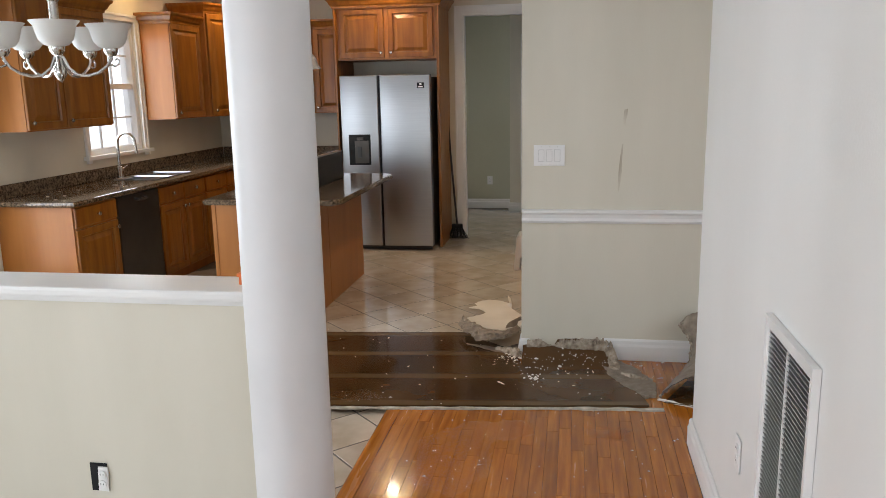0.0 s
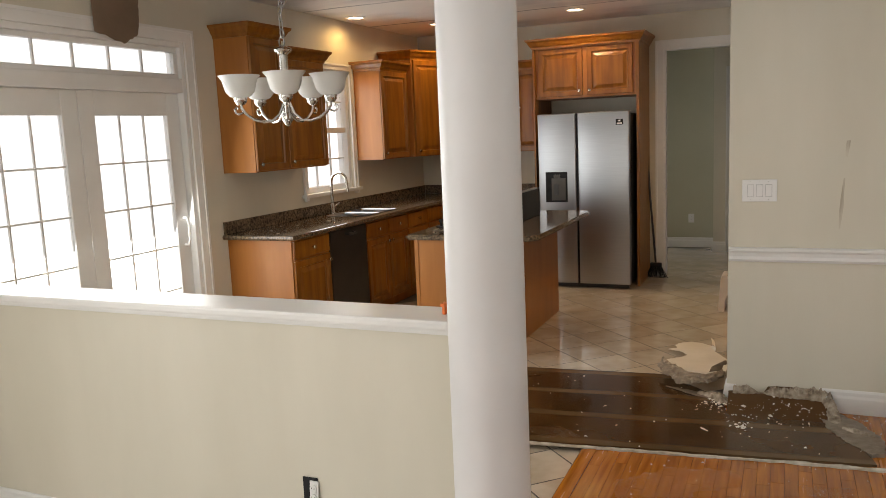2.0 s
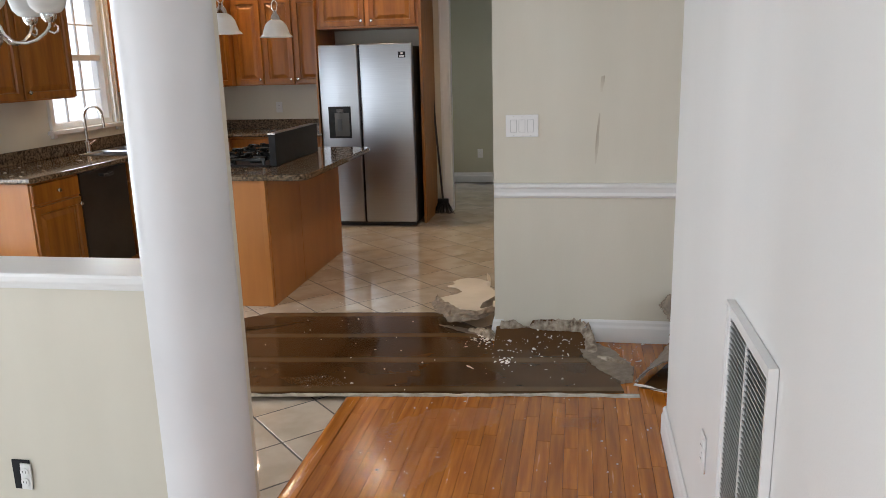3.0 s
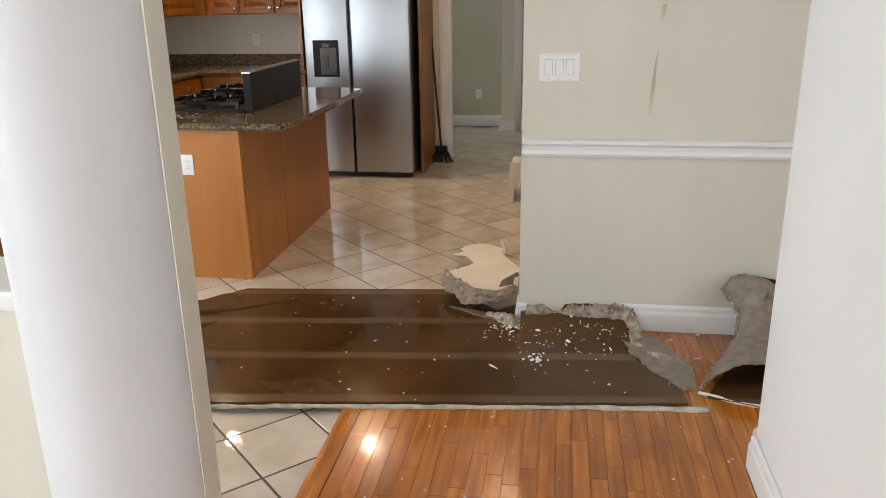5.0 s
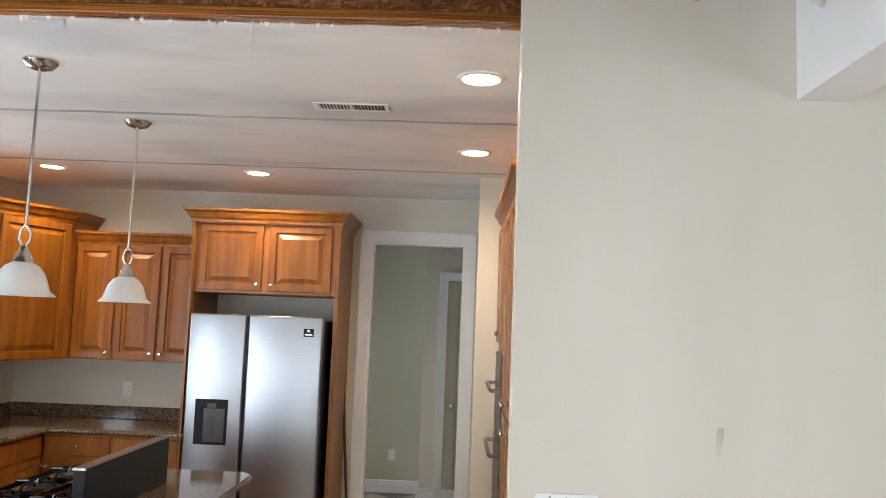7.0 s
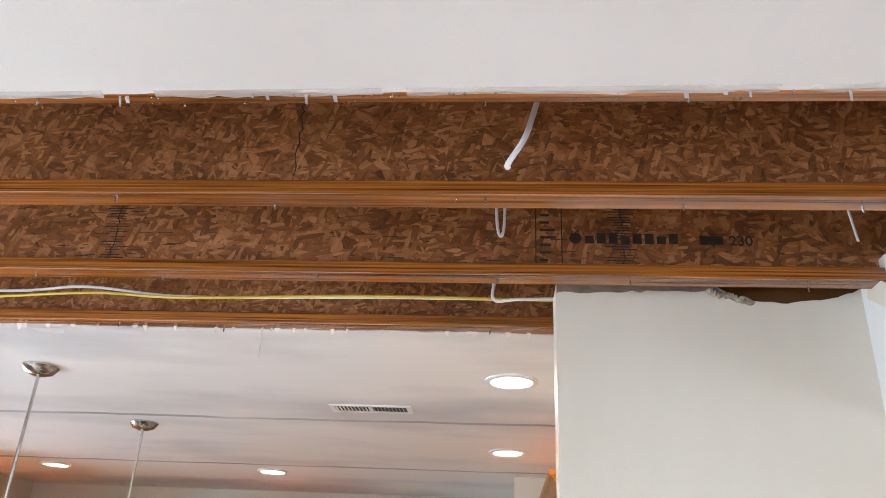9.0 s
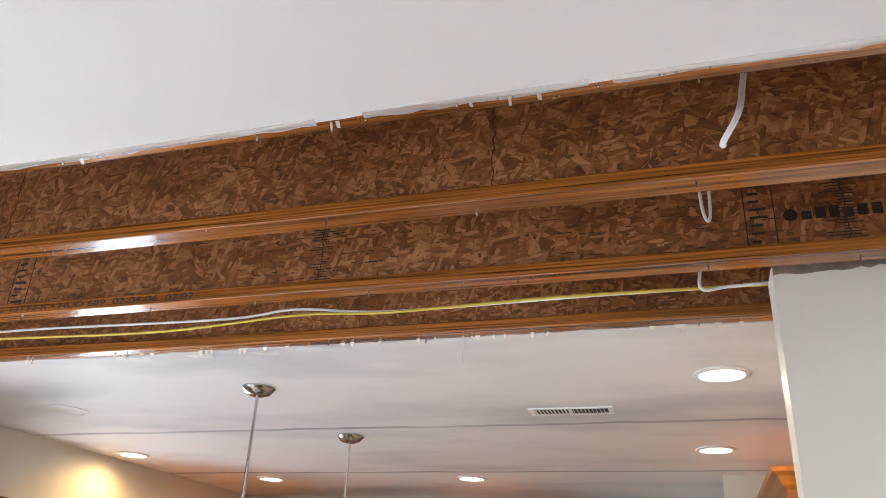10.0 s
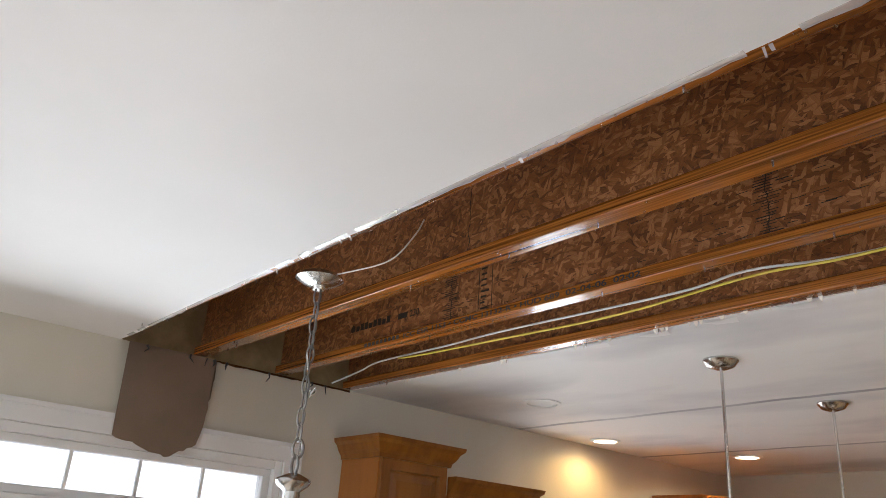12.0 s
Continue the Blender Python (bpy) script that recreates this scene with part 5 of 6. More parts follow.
for k in range(3):
    x = 0.159 + (k - 1) * 0.046
    # grey margin paints the shade in the gap round each rocker
    slab("rocker_gap_shade", LIGHT_GREY, (x - 0.0175, -0.1155, 1.212, x + 0.0175, -0.1146, 1.28), parent=sp)
    bm = bmesh.new()
    box(bm, x - 0.0155, -0.1195, 1.214, x + 0.0155, -0.1157, 1.278)
    for v in bm.verts:
        if v.co.z < 1.23 and v.co.y < -0.117:
            v.co.y += 0.003
    part("rocker", bm, PLASTIC, sp)
    for z in (1.196, 1.297):
        bm = bmesh.new()
        lathe(bm, [(0.0025, 0), (0.0025, 0.001), (0, 0.001)], side((x, -0.1145, z), -90), 8)
        part("screw", bm, CHROME, sp)


def outlet(m, label, bare=False):
    o = thing("outlet", m.translation, label, "outlet")
    bm = bmesh.new()
    box(bm, -0.036, -0.058, 0.0005, 0.036, 0.058, 0.006)
    soften(bm, 0.002, 1)
    bm.transform(m)
    if bare:
        # flat black plate paints the shade inside the open box
        part("hole", bm, BLACK, o, "black plate standing in for the shaded box opening")
        m = m @ Matrix.Translation((0.018, -0.004, 0.008)) @ Matrix.Rotation(radians(-3), 4, "Z")
        bm = bmesh.new()
        box(bm, -0.018, -0.05, -0.002, 0.022, 0.05, 0.004)
        bm.transform(m)
        part("yoke", bm, PLASTIC, o)
    else:
        part("plate", bm, PLASTIC, o)
    for s in (-1, 1):
        bm = bmesh.new()
        lathe(bm, [(0.0165, 0), (0.0165, 0.003), (0.0155, 0.004), (0, 0.004)], m @ Matrix.Translation((0, s * 0.02, 0.0055)), 16)
        part("socket", bm, WHITE, o)
        bm = bmesh.new()
        for dx in (-0.006, 0.006):
            box(bm, dx - 0.001, s * 0.02 - 0.003, 0.0094, dx + 0.001, s * 0.02 + 0.005, 0.0099)
        bm.transform(m)
        part("slots", bm, DARK, o)
    return o


outlet(side((-1.883, 0.4018, 0.67), -90), "white duplex outlet on the island end")
outlet(side((-2.787, YB - 0.001, 1.15), -90), "white duplex outlet above the back counter")
outlet(side((-0.83, 5.949, 0.385), -90), "white duplex outlet low on the hall wall")
outlet(side((0.849, -2.2, 0.45), 180), "white duplex outlet low on the hallway wall")
outlet(side((-1.49, -2.1705, 0.195), -90), "bare outlet without cover in the half wall", bare=True)

rg = thing("return_grille", (0.849, -2.735, 0.24), "grey white return air grille with slanted louvres", "air grille")
m = side((0.849, -2.508, 0.245), 180)
GW, GH = 0.445, 0.775
bm = bmesh.new()
for b in ((0, 0, GW, 0.035), (0, GH - 0.035, GW, GH), (0, 0.035, 0.035, GH - 0.035), (GW - 0.035, 0.035, GW, GH - 0.035)):
    box(bm, b[0], b[1], 0.0005, b[2], b[3], 0.014)
for b in ((0, 0, GW, 0.008), (0, GH - 0.008, GW, GH), (0, 0.008, 0.008, GH - 0.008), (GW - 0.008, 0.008, GW, GH - 0.008)):
    box(bm, b[0], b[1], 0.014, b[2], b[3], 0.02)
bm.transform(m)
part("frame", bm, WHITE, rg)
bars("mullion", m, rg, WHITE, (GW / 2 - 0.004, 0.035, 0.010, GW / 2 + 0.004, GH - 0.035, 0.016), bevel=0)
# dark sheet stands in for the shade of the duct behind the louvres
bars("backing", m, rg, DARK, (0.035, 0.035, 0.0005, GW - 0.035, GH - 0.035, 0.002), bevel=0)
bm = bmesh.new()
box(bm, 0.036, -0.0008, -0.007, GW - 0.036, 0.0008, 0.007)
bm.transform(Matrix.Rotation(radians(-30), 4, "X"))
louvre = bpy.data.meshes.new("louvre")
bm.to_mesh(louvre)
bm.free()
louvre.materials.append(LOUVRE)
for k in range(50):
    ob = new("louvre", louvre)
    ob.parent = rg
    ob.matrix_parent_inverse = rg.matrix_basis.inverted()
    ob.matrix_basis = m @ Matrix.Translation((0, 0.045 + k * 0.01395, 0.009))

# water streak and nail hole on the partition
ragged("water_streak", STREAK, side((-0.015, -0.107, 0.028), -90), [(0.594, 1.475, 0), (0.612, 1.478, 1), (0.610, 1.445, 1), (0.600, 1.39, 1), (0.590, 1.395, 1), (0.590, 1.44, 1)], 0.0008, 3, 0.0012, "brown water streak with bare spot on the wall", "stain")
ragged("water_streak", STREAK, side((-0.015, -0.107, 0.028), -90), [(0.585, 1.28, 0), (0.592, 1.28, 1), (0.588, 1.20, 1), (0.588, 1.13, 1), (0.583, 1.08, 1), (0.574, 1.01, 1), (0.568, 1.01, 1), (0.568, 1.1, 1), (0.574, 1.18, 1)], 0.0008, 5, 0.0008, "faint brown water streak running down the wall", "stain")

# ---- things on the floor ----
br = thing("broom", (-0.96, 3.74, 0), "black angled broom leaning on the wall", "broom")
bm = bmesh.new()
tube(bm, [(-0.962, 3.73, 0.15), (-1.03, 3.79, 0.9), (-1.06, 3.82, 1.31)], 0.011, 10)
part("handle", bm, DARK, br, "dark slim handle", smooth=True)
bm = bmesh.new()
lathe(bm, [(0.016, 1.16), (0.017, 1.30), (0.012, 1.33), (0, 1.33)], Matrix.Translation((0, 0, 0)), 10)
bm.transform(Matrix.Translation((-1.0601, 3.82, 0)) @ Matrix.Shear("XY", 4, (-0.04 * 0, 0)))
part("grip", bm, BLACK, br, smooth=True)
bm = bmesh.new()
r2 = random.Random(8)
for k in range(60):
    s = k / 59 - 0.5
    x0, x1 = -0.96 + s * 0.10, -0.955 + s * 0.24
    yy = 3.73 + r2.uniform(-0.02, 0.02)
    tube(bm, [(x0, yy, 0.13), (x1 + r2.uniform(-0.006, 0.006), yy - 0.01, 0.004)], [0.004, 0.0025], 4)
part("bristles", bm, BLACK, br)
bm = bmesh.new()
box(bm, -1.02, 3.705, 0.115, -0.90, 3.755, 0.165)
soften(bm, 0.012)
part("head", bm, BLACK, br)

st = thing("step_stool", (-0.1, 2.42, 0), "beige plastic step stool with arched sides", "stool")
SH = 0.31
out = [(-0.125, 0), (-0.105, SH - 0.02), (-0.09, SH), (0.09, SH), (0.105, SH - 0.02), (0.125, 0), (0.075, 0), (0.07, 0.10), (0.045, 0.15), (0, 0.165), (-0.045, 0.15), (-0.07, 0.10), (-0.075, 0)]
bm = bmesh.new()
f0 = [bm.verts.new((-0.1 + x, 2.27 + 0.02 * z / SH, z)) for x, z in out]
f1 = [bm.verts.new((-0.1 + x, 2.57 - 0.02 * z / SH, z)) for x, z in out]
bm.faces.new(f0), bm.faces.new(f1[::-1])
for k in range(len(out)):
    bm.faces.new((f0[k - 1], f0[k], f1[k], f1[k - 1]))
part("shell", bm, STOOL, st)
slab("grip_slot", DARK, (-0.13, 2.40, SH - 0.0005, -0.07, 2.42, SH + 0.0008), parent=st)

tagged(slab("cap_knob", ORANGE, (-0.885, -2.12, 0.9605, -0.872, -2.09, 0.99), (-0.89, -2.125, 0.99, -0.872, -2.085, 1.003), bevel=0.003), "small orange plastic cap lying on the half wall", "plastic cap")

# paper towels of debris on the island and sink counter
bm = bmesh.new()
r3 = random.Random(14)
for k in range(26):
    x, y = (r3.uniform(-2.2, -1.7), r3.uniform(0.38, 0.72)) if k < 14 else (r3.uniform(XL + 0.1, XL + 0.6), r3.uniform(0.2, 1.3))
    z = 0.9105 if k < 14 else 0.9205
    s = r3.uniform(0.005, 0.018)
    vs = box(bm, x, y, z, x + s * r3.uniform(0.8, 2.2), y + s, z + 0.004)
    for v in vs:
        v.co += Vector((r3.uniform(-0.3, 0.3) * s, r3.uniform(-0.3, 0.3) * s, 0))
tagged(link("plaster_crumbs", bm, GYPSUM), "small white plaster crumbs on the worktops", "debris", kind="stuff")

# ---- the fallen ceiling board and its rubble ----
outline = [(-2.45, -0.60, 1), (-2.0, -0.25, 1), (-1.735, -0.075, 1), (-1.50, 0.17, 0), (-0.385, 0.28, 0), (-0.27, 0.12, 1), (-0.04, -0.06, 1), (0.02, -0.34, 0), (0.51, -0.34, 0), (0.53, -0.47, 1), (0.66, -0.66, 1), (0.70, -0.83, 0), (-0.60, -0.985, 0), (-1.21, -1.06, 0), (-2.3, -1.17, 1)]
ragged("fallen_drywall_sheet", PAPER, Matrix.Translation((0, 0, 0.0215)), outline, 0.0135, 9, 0.006, "wet brown fallen ceiling board lying face down", "drywall board")


def wrinkle(p, scale, amount):
    return Vector((noise.noise(p * scale), noise.noise(p * scale + Vector((7, 3, 1))), noise.noise(p * scale + Vector((1, 9, 4))))) * amount


def lumpy(name, path, mat, seed, label, cat, z=0.0, cell=0.016):
    """A ragged ridge of crumbled board. path: x, y, half width, height."""
    r = random.Random(seed)
    bm = bmesh.new()
    rows = []
    for (x0, y0, w0, h0), (x1, y1, w1, h1) in zip(path, path[1:]):
        d = Vector((x1 - x0, y1 - y0, 0))
        n = max(2, int(d.length / cell))
        nrm = Vector((-d.y, d.x, 0)).normalized()
        for k in range(n):
            s = k / n
            c, w, h = Vector((x0, y0, z)) + d * s, w0 + (w1 - w0) * s, h0 + (h1 - h0) * s
            row = []
            m = 9
            for q in range(m):
                u = 2 * q / (m - 1) - 1
                p = c + nrm * (u * w * r.uniform(0.82, 1.12))
                top = h * (1 - abs(u) ** 5) * (0.86 + 0.22 * noise.noise(p * 34) + 0.3 * noise.noise(p * 110)) * r.uniform(0.9, 1.08)
                row.append(bm.verts.new(p + wrinkle(p, 60, 0.006) + Vector((0, 0, max(top, 0.001) if 0 < q < m - 1 else 0))))
            rows.append(row)
    for a, b in zip(rows, rows[1:]):
        for q in range(len(a) - 1):
            bm.faces.new((a[q], a[q + 1], b[q + 1], b[q]))
    return tagged(link(name, bm, mat), label, cat)


lumpy("gypsum_ridge", [(0.035, -0.142, 0.024, 0.05), (0.12, -0.14, 0.026, 0.06), (0.17, -0.136, 0.014, 0.02), (0.20, -0.136, 0.012, 0.02), (0.24, -0.138, 0.026, 0.06), (0.40, -0.135, 0.025, 0.068), (0.50, -0.14, 0.03, 0.068), (0.535, -0.17, 0.035, 0.055)], GYPSUM, 31, "grey crumbled gypsum ridge along the wall foot", "rubble", 0.085, cell=0.007)
lumpy("gypsum_crumb_line", [(0.585, -0.40, 0.012, 0.012), (0.64, -0.45, 0.02, 0.02), (0.70, -0.47, 0.016, 0.012), (0.73, -0.50, 0.008, 0.006)], GYPSUM, 34, "loose gypsum crumbs lying on the torn tongue", "rubble", 0.037, cell=0.006)
lumpy("gypsum_lump", [(0.525, -0.16, 0.035, 0.11), (0.54, -0.22, 0.04, 0.06), (0.55, -0.30, 0.035, 0.025), (0.56, -0.36, 0.02, 0.01)], GYPSUM, 33, "grey crumbled gypsum heap on the board corner", "rubble", 0.03, cell=0.007)
ragged("torn_gypsum_tongue", PAPER_DRY, Matrix.Translation((0, 0, 0.0205)), [(0.50, -0.17, 1), (0.495, -0.32, 1), (0.525, -0.46, 1), (0.605, -0.60, 1), (0.69, -0.72, 1), (0.745, -0.70, 1), (0.76, -0.58, 1), (0.75, -0.47, 1), (0.70, -0.39, 1), (0.68, -0.31, 1), (0.60, -0.20, 1)], 0.0185, 71, 0.009, "grey torn gypsum tongue over the oak floor", "torn drywall")
# flat dark brown strip laid on the wall behind the ridge
ragged("dark_wall_strip", PAPER, side((0, -0.107, 0), -90), [(0.20, 0.10, 0), (0.47, 0.10, 0), (0.475, 0.138, 1), (0.33, 0.142, 1), (0.22, 0.134, 1)], 0.003, 73, 0.003, "dark ragged strip on the wall behind the gypsum ridge", "torn paper")
lumpy("board_edge", [(-2.3, -1.18, 0.010, 0.014), (-1.21, -1.075, 0.010, 0.014), (-0.60, -1.0, 0.011, 0.014), (0.30, -0.90, 0.010, 0.013), (0.70, -0.862, 0.016, 0.012), (0.84, -0.85, 0.02, 0.010)], GYPSUM_PALE, 35, "pale cut edge of the fallen ceiling board", "drywall edge", 0.02, cell=0.05)
for k, (pts, seed) in enumerate(((((-1.72, -0.235, 0.012, 0.014), (-1.61, -0.20, 0.014, 0.02), (-1.4, -0.106, 0.01, 0.014), (-1.14, 0.06, 0.003, 0.004)), 41), (((-1.75, -0.5, 0.012, 0.014), (-1.62, -0.42, 0.01, 0.012), (-1.46, -0.27, 0.003, 0.004)), 43), (((-1.95, -0.22, 0.015, 0.012), (-1.8, -0.18, 0.01, 0.01), (-1.7, -0.10, 0.003, 0.004)), 45))):
    lumpy("torn_paper_crack", [(x, y, w * 0.45, h * 0.8) for x, y, w, h in pts], PAPER, seed, "lifted torn crack in the wet board paper", "torn paper", 0.0345)


def crumpled(name, at, nx, ny, mat, seed, eat, thick, label, cat):
    """A bent torn sheet: at(u, v) gives its place; its rim is eaten away unevenly."""
    r = random.Random(seed)
    bm = bmesh.new()
    g = [[bm.verts.new(Vector(at(i / nx, j / ny)) + Vector((r.uniform(-0.0015, 0.0015), r.uniform(-0.0015, 0.0015), r.uniform(-0.0015, 0.0015)))) for j in range(ny + 1)] for i in range(nx + 1)]
    for i in range(nx):
        for j in range(ny):
            rim = min(i, nx - 1 - i) / nx, min(j, ny - 1 - j) / ny
            if min(rim) < eat * (0.5 + noise.noise(Vector((i * 0.37, j * 0.37, seed)))):
                continue
            bm.faces.new((g[i][j], g[i + 1][j], g[i + 1][j + 1], g[i][j + 1]))
    bmesh.ops.delete(bm, geom=[v for v in bm.verts if not v.link_faces], context="VERTS")
    top = bm.faces[:]
    rim = [e for e in bm.edges if len(e.link_faces) == 1]
    low = {v: bm.verts.new(v.co + Vector((0, 0.4, -0.9)) * thick) for v in bm.verts[:]}
    for f in top:
        bm.faces.new([low[v] for v in reversed(f.verts)])
    for e in rim:
        a, b = e.verts
        bm.faces.new((a, b, low[b], low[a]))
    return tagged(link(name, bm, mat, smooth=True), label, cat)


def mix(a, b, s):
    return a + (b - a) * s


def along(points, s):
    """A point at share s of a smooth line through points."""
    n = len(points) - 1
    i = min(int(s * n), n - 1)
    f = s * n - i
    p0, p1, p2, p3 = (Vector(points[min(max(i + k, 0), n)]) for k in (-1, 0, 1, 2))
    return 0.5 * (2 * p1 + (p2 - p0) * f + (2 * p0 - 5 * p1 + 4 * p2 - p3) * f * f + (3 * p1 - p0 - 3 * p2 + p3) * f ** 3)


TILT = Matrix(((1, 0, 0, 0), (0, 1, 0, 0), (0, -0.105, 1, 0.135), (0, 0, 0, 1)))
ragged("broken_drywall", CREAM_FACE, TILT, [(-0.41, 0.30, 1), (-0.33, 0.17, 1), (-0.23, 0.07, 1), (-0.13, 0.03, 1), (-0.075, 0.10, 1), (-0.02, 0.13, 0), (-0.03, 0.53, 0), (-0.17, 0.92, 1), (-0.345, 0.84, 1), (-0.36, 0.745, 1), (-0.32, 0.69, 1), (-0.30, 0.60, 1), (-0.335, 0.52, 1), (-0.42, 0.385, 1)], 0.004, 81, 0.007, "cream painted broken ceiling drywall on the tiles", "broken drywall")


ragged("loose_paint_flap", CREAM_FACE, Matrix.Translation((0, 0, 0.022)), [(-0.46, 0.90, 1), (-0.405, 0.95, 1), (-0.43, 1.02, 1), (-0.385, 1.10, 1), (-0.32, 1.135, 1), (-0.24, 1.11, 1), (-0.17, 1.05, 1), (-0.17, 0.88, 1), (-0.26, 0.84, 1), (-0.34, 0.87, 1)], 0.005, 53, 0.007, "cream paint flap lying beside the broken drywall", "broken drywall")


def curl(u, v):
    p = Vector((-0.185 + 0.05 * math.sin(2.6 * u) - 0.02 * v, mix(0.88, 1.05, v), 0.026 + 0.055 * (1 - math.cos(2.6 * u)) * 0.6))
    return p + wrinkle(p, 14, 0.008)


crumpled("curled_paint_edge", curl, 12, 14, CREAM_FACE, 54, 0.0, 0.004, "curled cream paint edge of the loose flap", "broken drywall")
RIM = [(-0.42, 0.31, 0.115), (-0.33, 0.175, 0.125), (-0.23, 0.075, 0.125), (-0.13, 0.03, 0.13), (-0.07, 0.07, 0.135), (-0.018, 0.10, 0.14)]
FOOT = [(-0.45, 0.24, 0.075), (-0.41, 0.10, 0.075), (-0.31, -0.02, 0.088), (-0.20, -0.06, 0.095), (-0.10, -0.04, 0.11), (-0.018, 0.05, 0.125)]


def hanging(u, v):
    p = along(RIM, u).lerp(along(FOOT, u), v)
    p += Vector((-0.02, -0.04, 0.0)) * math.sin(math.pi * v) * (0.6 + 0.5 * math.sin(9 * u)) + wrinkle(p, 24, 0.018)
    p += Vector((-0.3, -0.8, 0.3)) * (0.055 * abs(noise.noise(p * 19)) + 0.02 * abs(noise.noise(p * 55)) - 0.01)
    if u < 0.42:
        p = p.lerp(along(RIM, u) + wrinkle(p, 30, 0.02), 0.75 * min(1.0, (0.42 - u) * 9) * (1 - 0.6 * v))
    p.z = max(p.z, 0.036)
    return p


crumpled("torn_drywall_paper", hanging, 60, 20, PAPER_DRY, 55, 0.0, 0.004, "grey crumpled paper hanging off the broken drywall", "torn paper")
lumpy("gypsum_lip", [(-0.42, 0.32, 0.012, 0.03), (-0.36, 0.215, 0.022, 0.025), (-0.29, 0.13, 0.014, 0.03), (-0.23, 0.075, 0.009, 0.012), (-0.13, 0.03, 0.007, 0.010), (-0.07, 0.075, 0.02, 0.03), (-0.03, 0.10, 0.018, 0.05)], GYPSUM, 57, "broken gypsum lip of the fallen piece", "rubble", 0.108, cell=0.006)
crumpled("curled_paper_shred", lambda u, v: (mix(-0.115, -0.045, u) + 0.03 * v, 0.10 + 0.05 * u + 0.05 * v, 0.13 + 0.055 * math.sin(2.6 * v) * (0.5 + 0.5 * u)), 12, 12, PAPER_DRY, 58, 0.0, 0.004, "curled grey paper shred on the broken drywall", "torn paper")
crumpled("paper_scrap", lambda u, v: (mix(-0.43, -0.27, u), mix(0.56, 0.70, v), 0.01 + 0.045 * u + 0.02 * math.sin(8 * u + 5 * v)), 14, 10, PAPER_DRY, 60, 0.0, 0.004, "grey torn paper beside the broken drywall", "torn paper")
ragged("board_shard", CARDBOARD, Matrix.Translation((0, 0, 0.0355)), [(-0.36, 0.03, 1), (-0.16, -0.10, 1), (-0.02, -0.135, 1), (-0.06, -0.08, 1), (-0.2, -0.02, 1)], 0.007, 75, 0.006, "flat brown board shard below the broken piece", "drywall board")
lumpy("gypsum_mound", [(-0.16, -0.06, 0.02, 0.02), (-0.08, -0.09, 0.035, 0.035), (-0.03, -0.14, 0.035, 0.045), (0.02, -0.19, 0.02, 0.02)], GYPSUM, 59, "crumbled gypsum heap at the wall corner", "rubble", 0.035, cell=0.006)

LEFT = [(0.765, -0.70, 0.03), (0.865, -0.50, 0.05), (0.945, -0.36, 0.10), (0.975, -0.28, 0.17), (0.955, -0.22, 0.22), (0.925, -0.18, 0.265), (0.965, -0.15, 0.31)]
RIGHT = [(1.20, -0.70, 0.03), (1.25, -0.52, 0.06), (1.28, -0.40, 0.12), (1.28, -0.32, 0.18), (1.24, -0.24, 0.22), (1.18, -0.18, 0.27), (1.10, -0.14, 0.30)]


def arch(u, v):
    """A sheet curled into a tunnel that climbs the wall behind."""
    p = along(LEFT, v).lerp(along(RIGHT, v), u)
    p.z += (0.125 - 0.09 * v) * math.sin(math.pi * u) ** 0.7
    p.y -= 0.03 * math.sin(math.pi * u) * v
    fold = abs(noise.noise(p * 8 + Vector((3, 1, 2))))
    p += Vector((0.1, -0.5, 0.6)) * 0.035 * fold * min(1, 0.25 + v)
    crease = v - 0.62 - 0.22 * (u - 0.5)
    if u > 0.3:
        p += Vector((0, 0.5, -1)) * 0.07 * math.exp(-(crease / 0.045) ** 2) * min(1, (u - 0.3) * 3)
    p += wrinkle(p, 9, 0.010 * min(1, 0.3 + v)) + wrinkle(p, 32, 0.005)
    if u < 0.03 or v > 0.97:
        p += wrinkle(p, 60, 0.014)
    p.y = min(p.y, -0.118 - 0.004 * u)
    return p


crumpled("curled_drywall_sheet", arch, 56, 60, PAPER_DRY, 61, 0.0, 0.006, "grey brown curled drywall sheet against the wall", "torn drywall")
FOLD = [(1.00, -0.235, 0.225), (1.075, -0.215, 0.285), (1.10, -0.185, 0.318)]
FOLD_OUT = [(1.08, -0.36, 0.235), (1.20, -0.34, 0.25), (1.19, -0.25, 0.28)]


def lifted(u, v):
    """A creased corner of the sheet folded over towards the room."""
    p = along(FOLD, v).lerp(along(FOLD_OUT, v), u)
    p.z += 0.022 * math.sin(math.pi * u) - 0.02 * abs(math.sin(4 * v + 2 * u))
    return p + wrinkle(p, 26, 0.010)


crumpled("folded_drywall_corner", lifted, 18, 18, PAPER_DRY, 66, 0.0, 0.005, "grey creased corner folded over the curled sheet", "torn drywall")
crumpled("brown_paper_lining", lambda u, v: (mix(0.78, 1.10, u) + 0.22 * v, mix(-0.76, -0.3, v) - 0.10 * u * (1 - v), 0.0235 + 0.006 * math.sin(4 * u)), 12, 12, PAPER, 63, 0.0, 0.003, "brown wet paper inside the curled sheet", "torn paper")
lumpy("lining_edge", [(0.755, -0.72, 0.006, 0.012), (0.86, -0.775, 0.006, 0.012), (1.0, -0.82, 0.006, 0.012), (1.12, -0.87, 0.006, 0.012)], CREAM_FACE, 64, "pale cut edge of the brown lining", "drywall edge", 0.0195, cell=0.03)
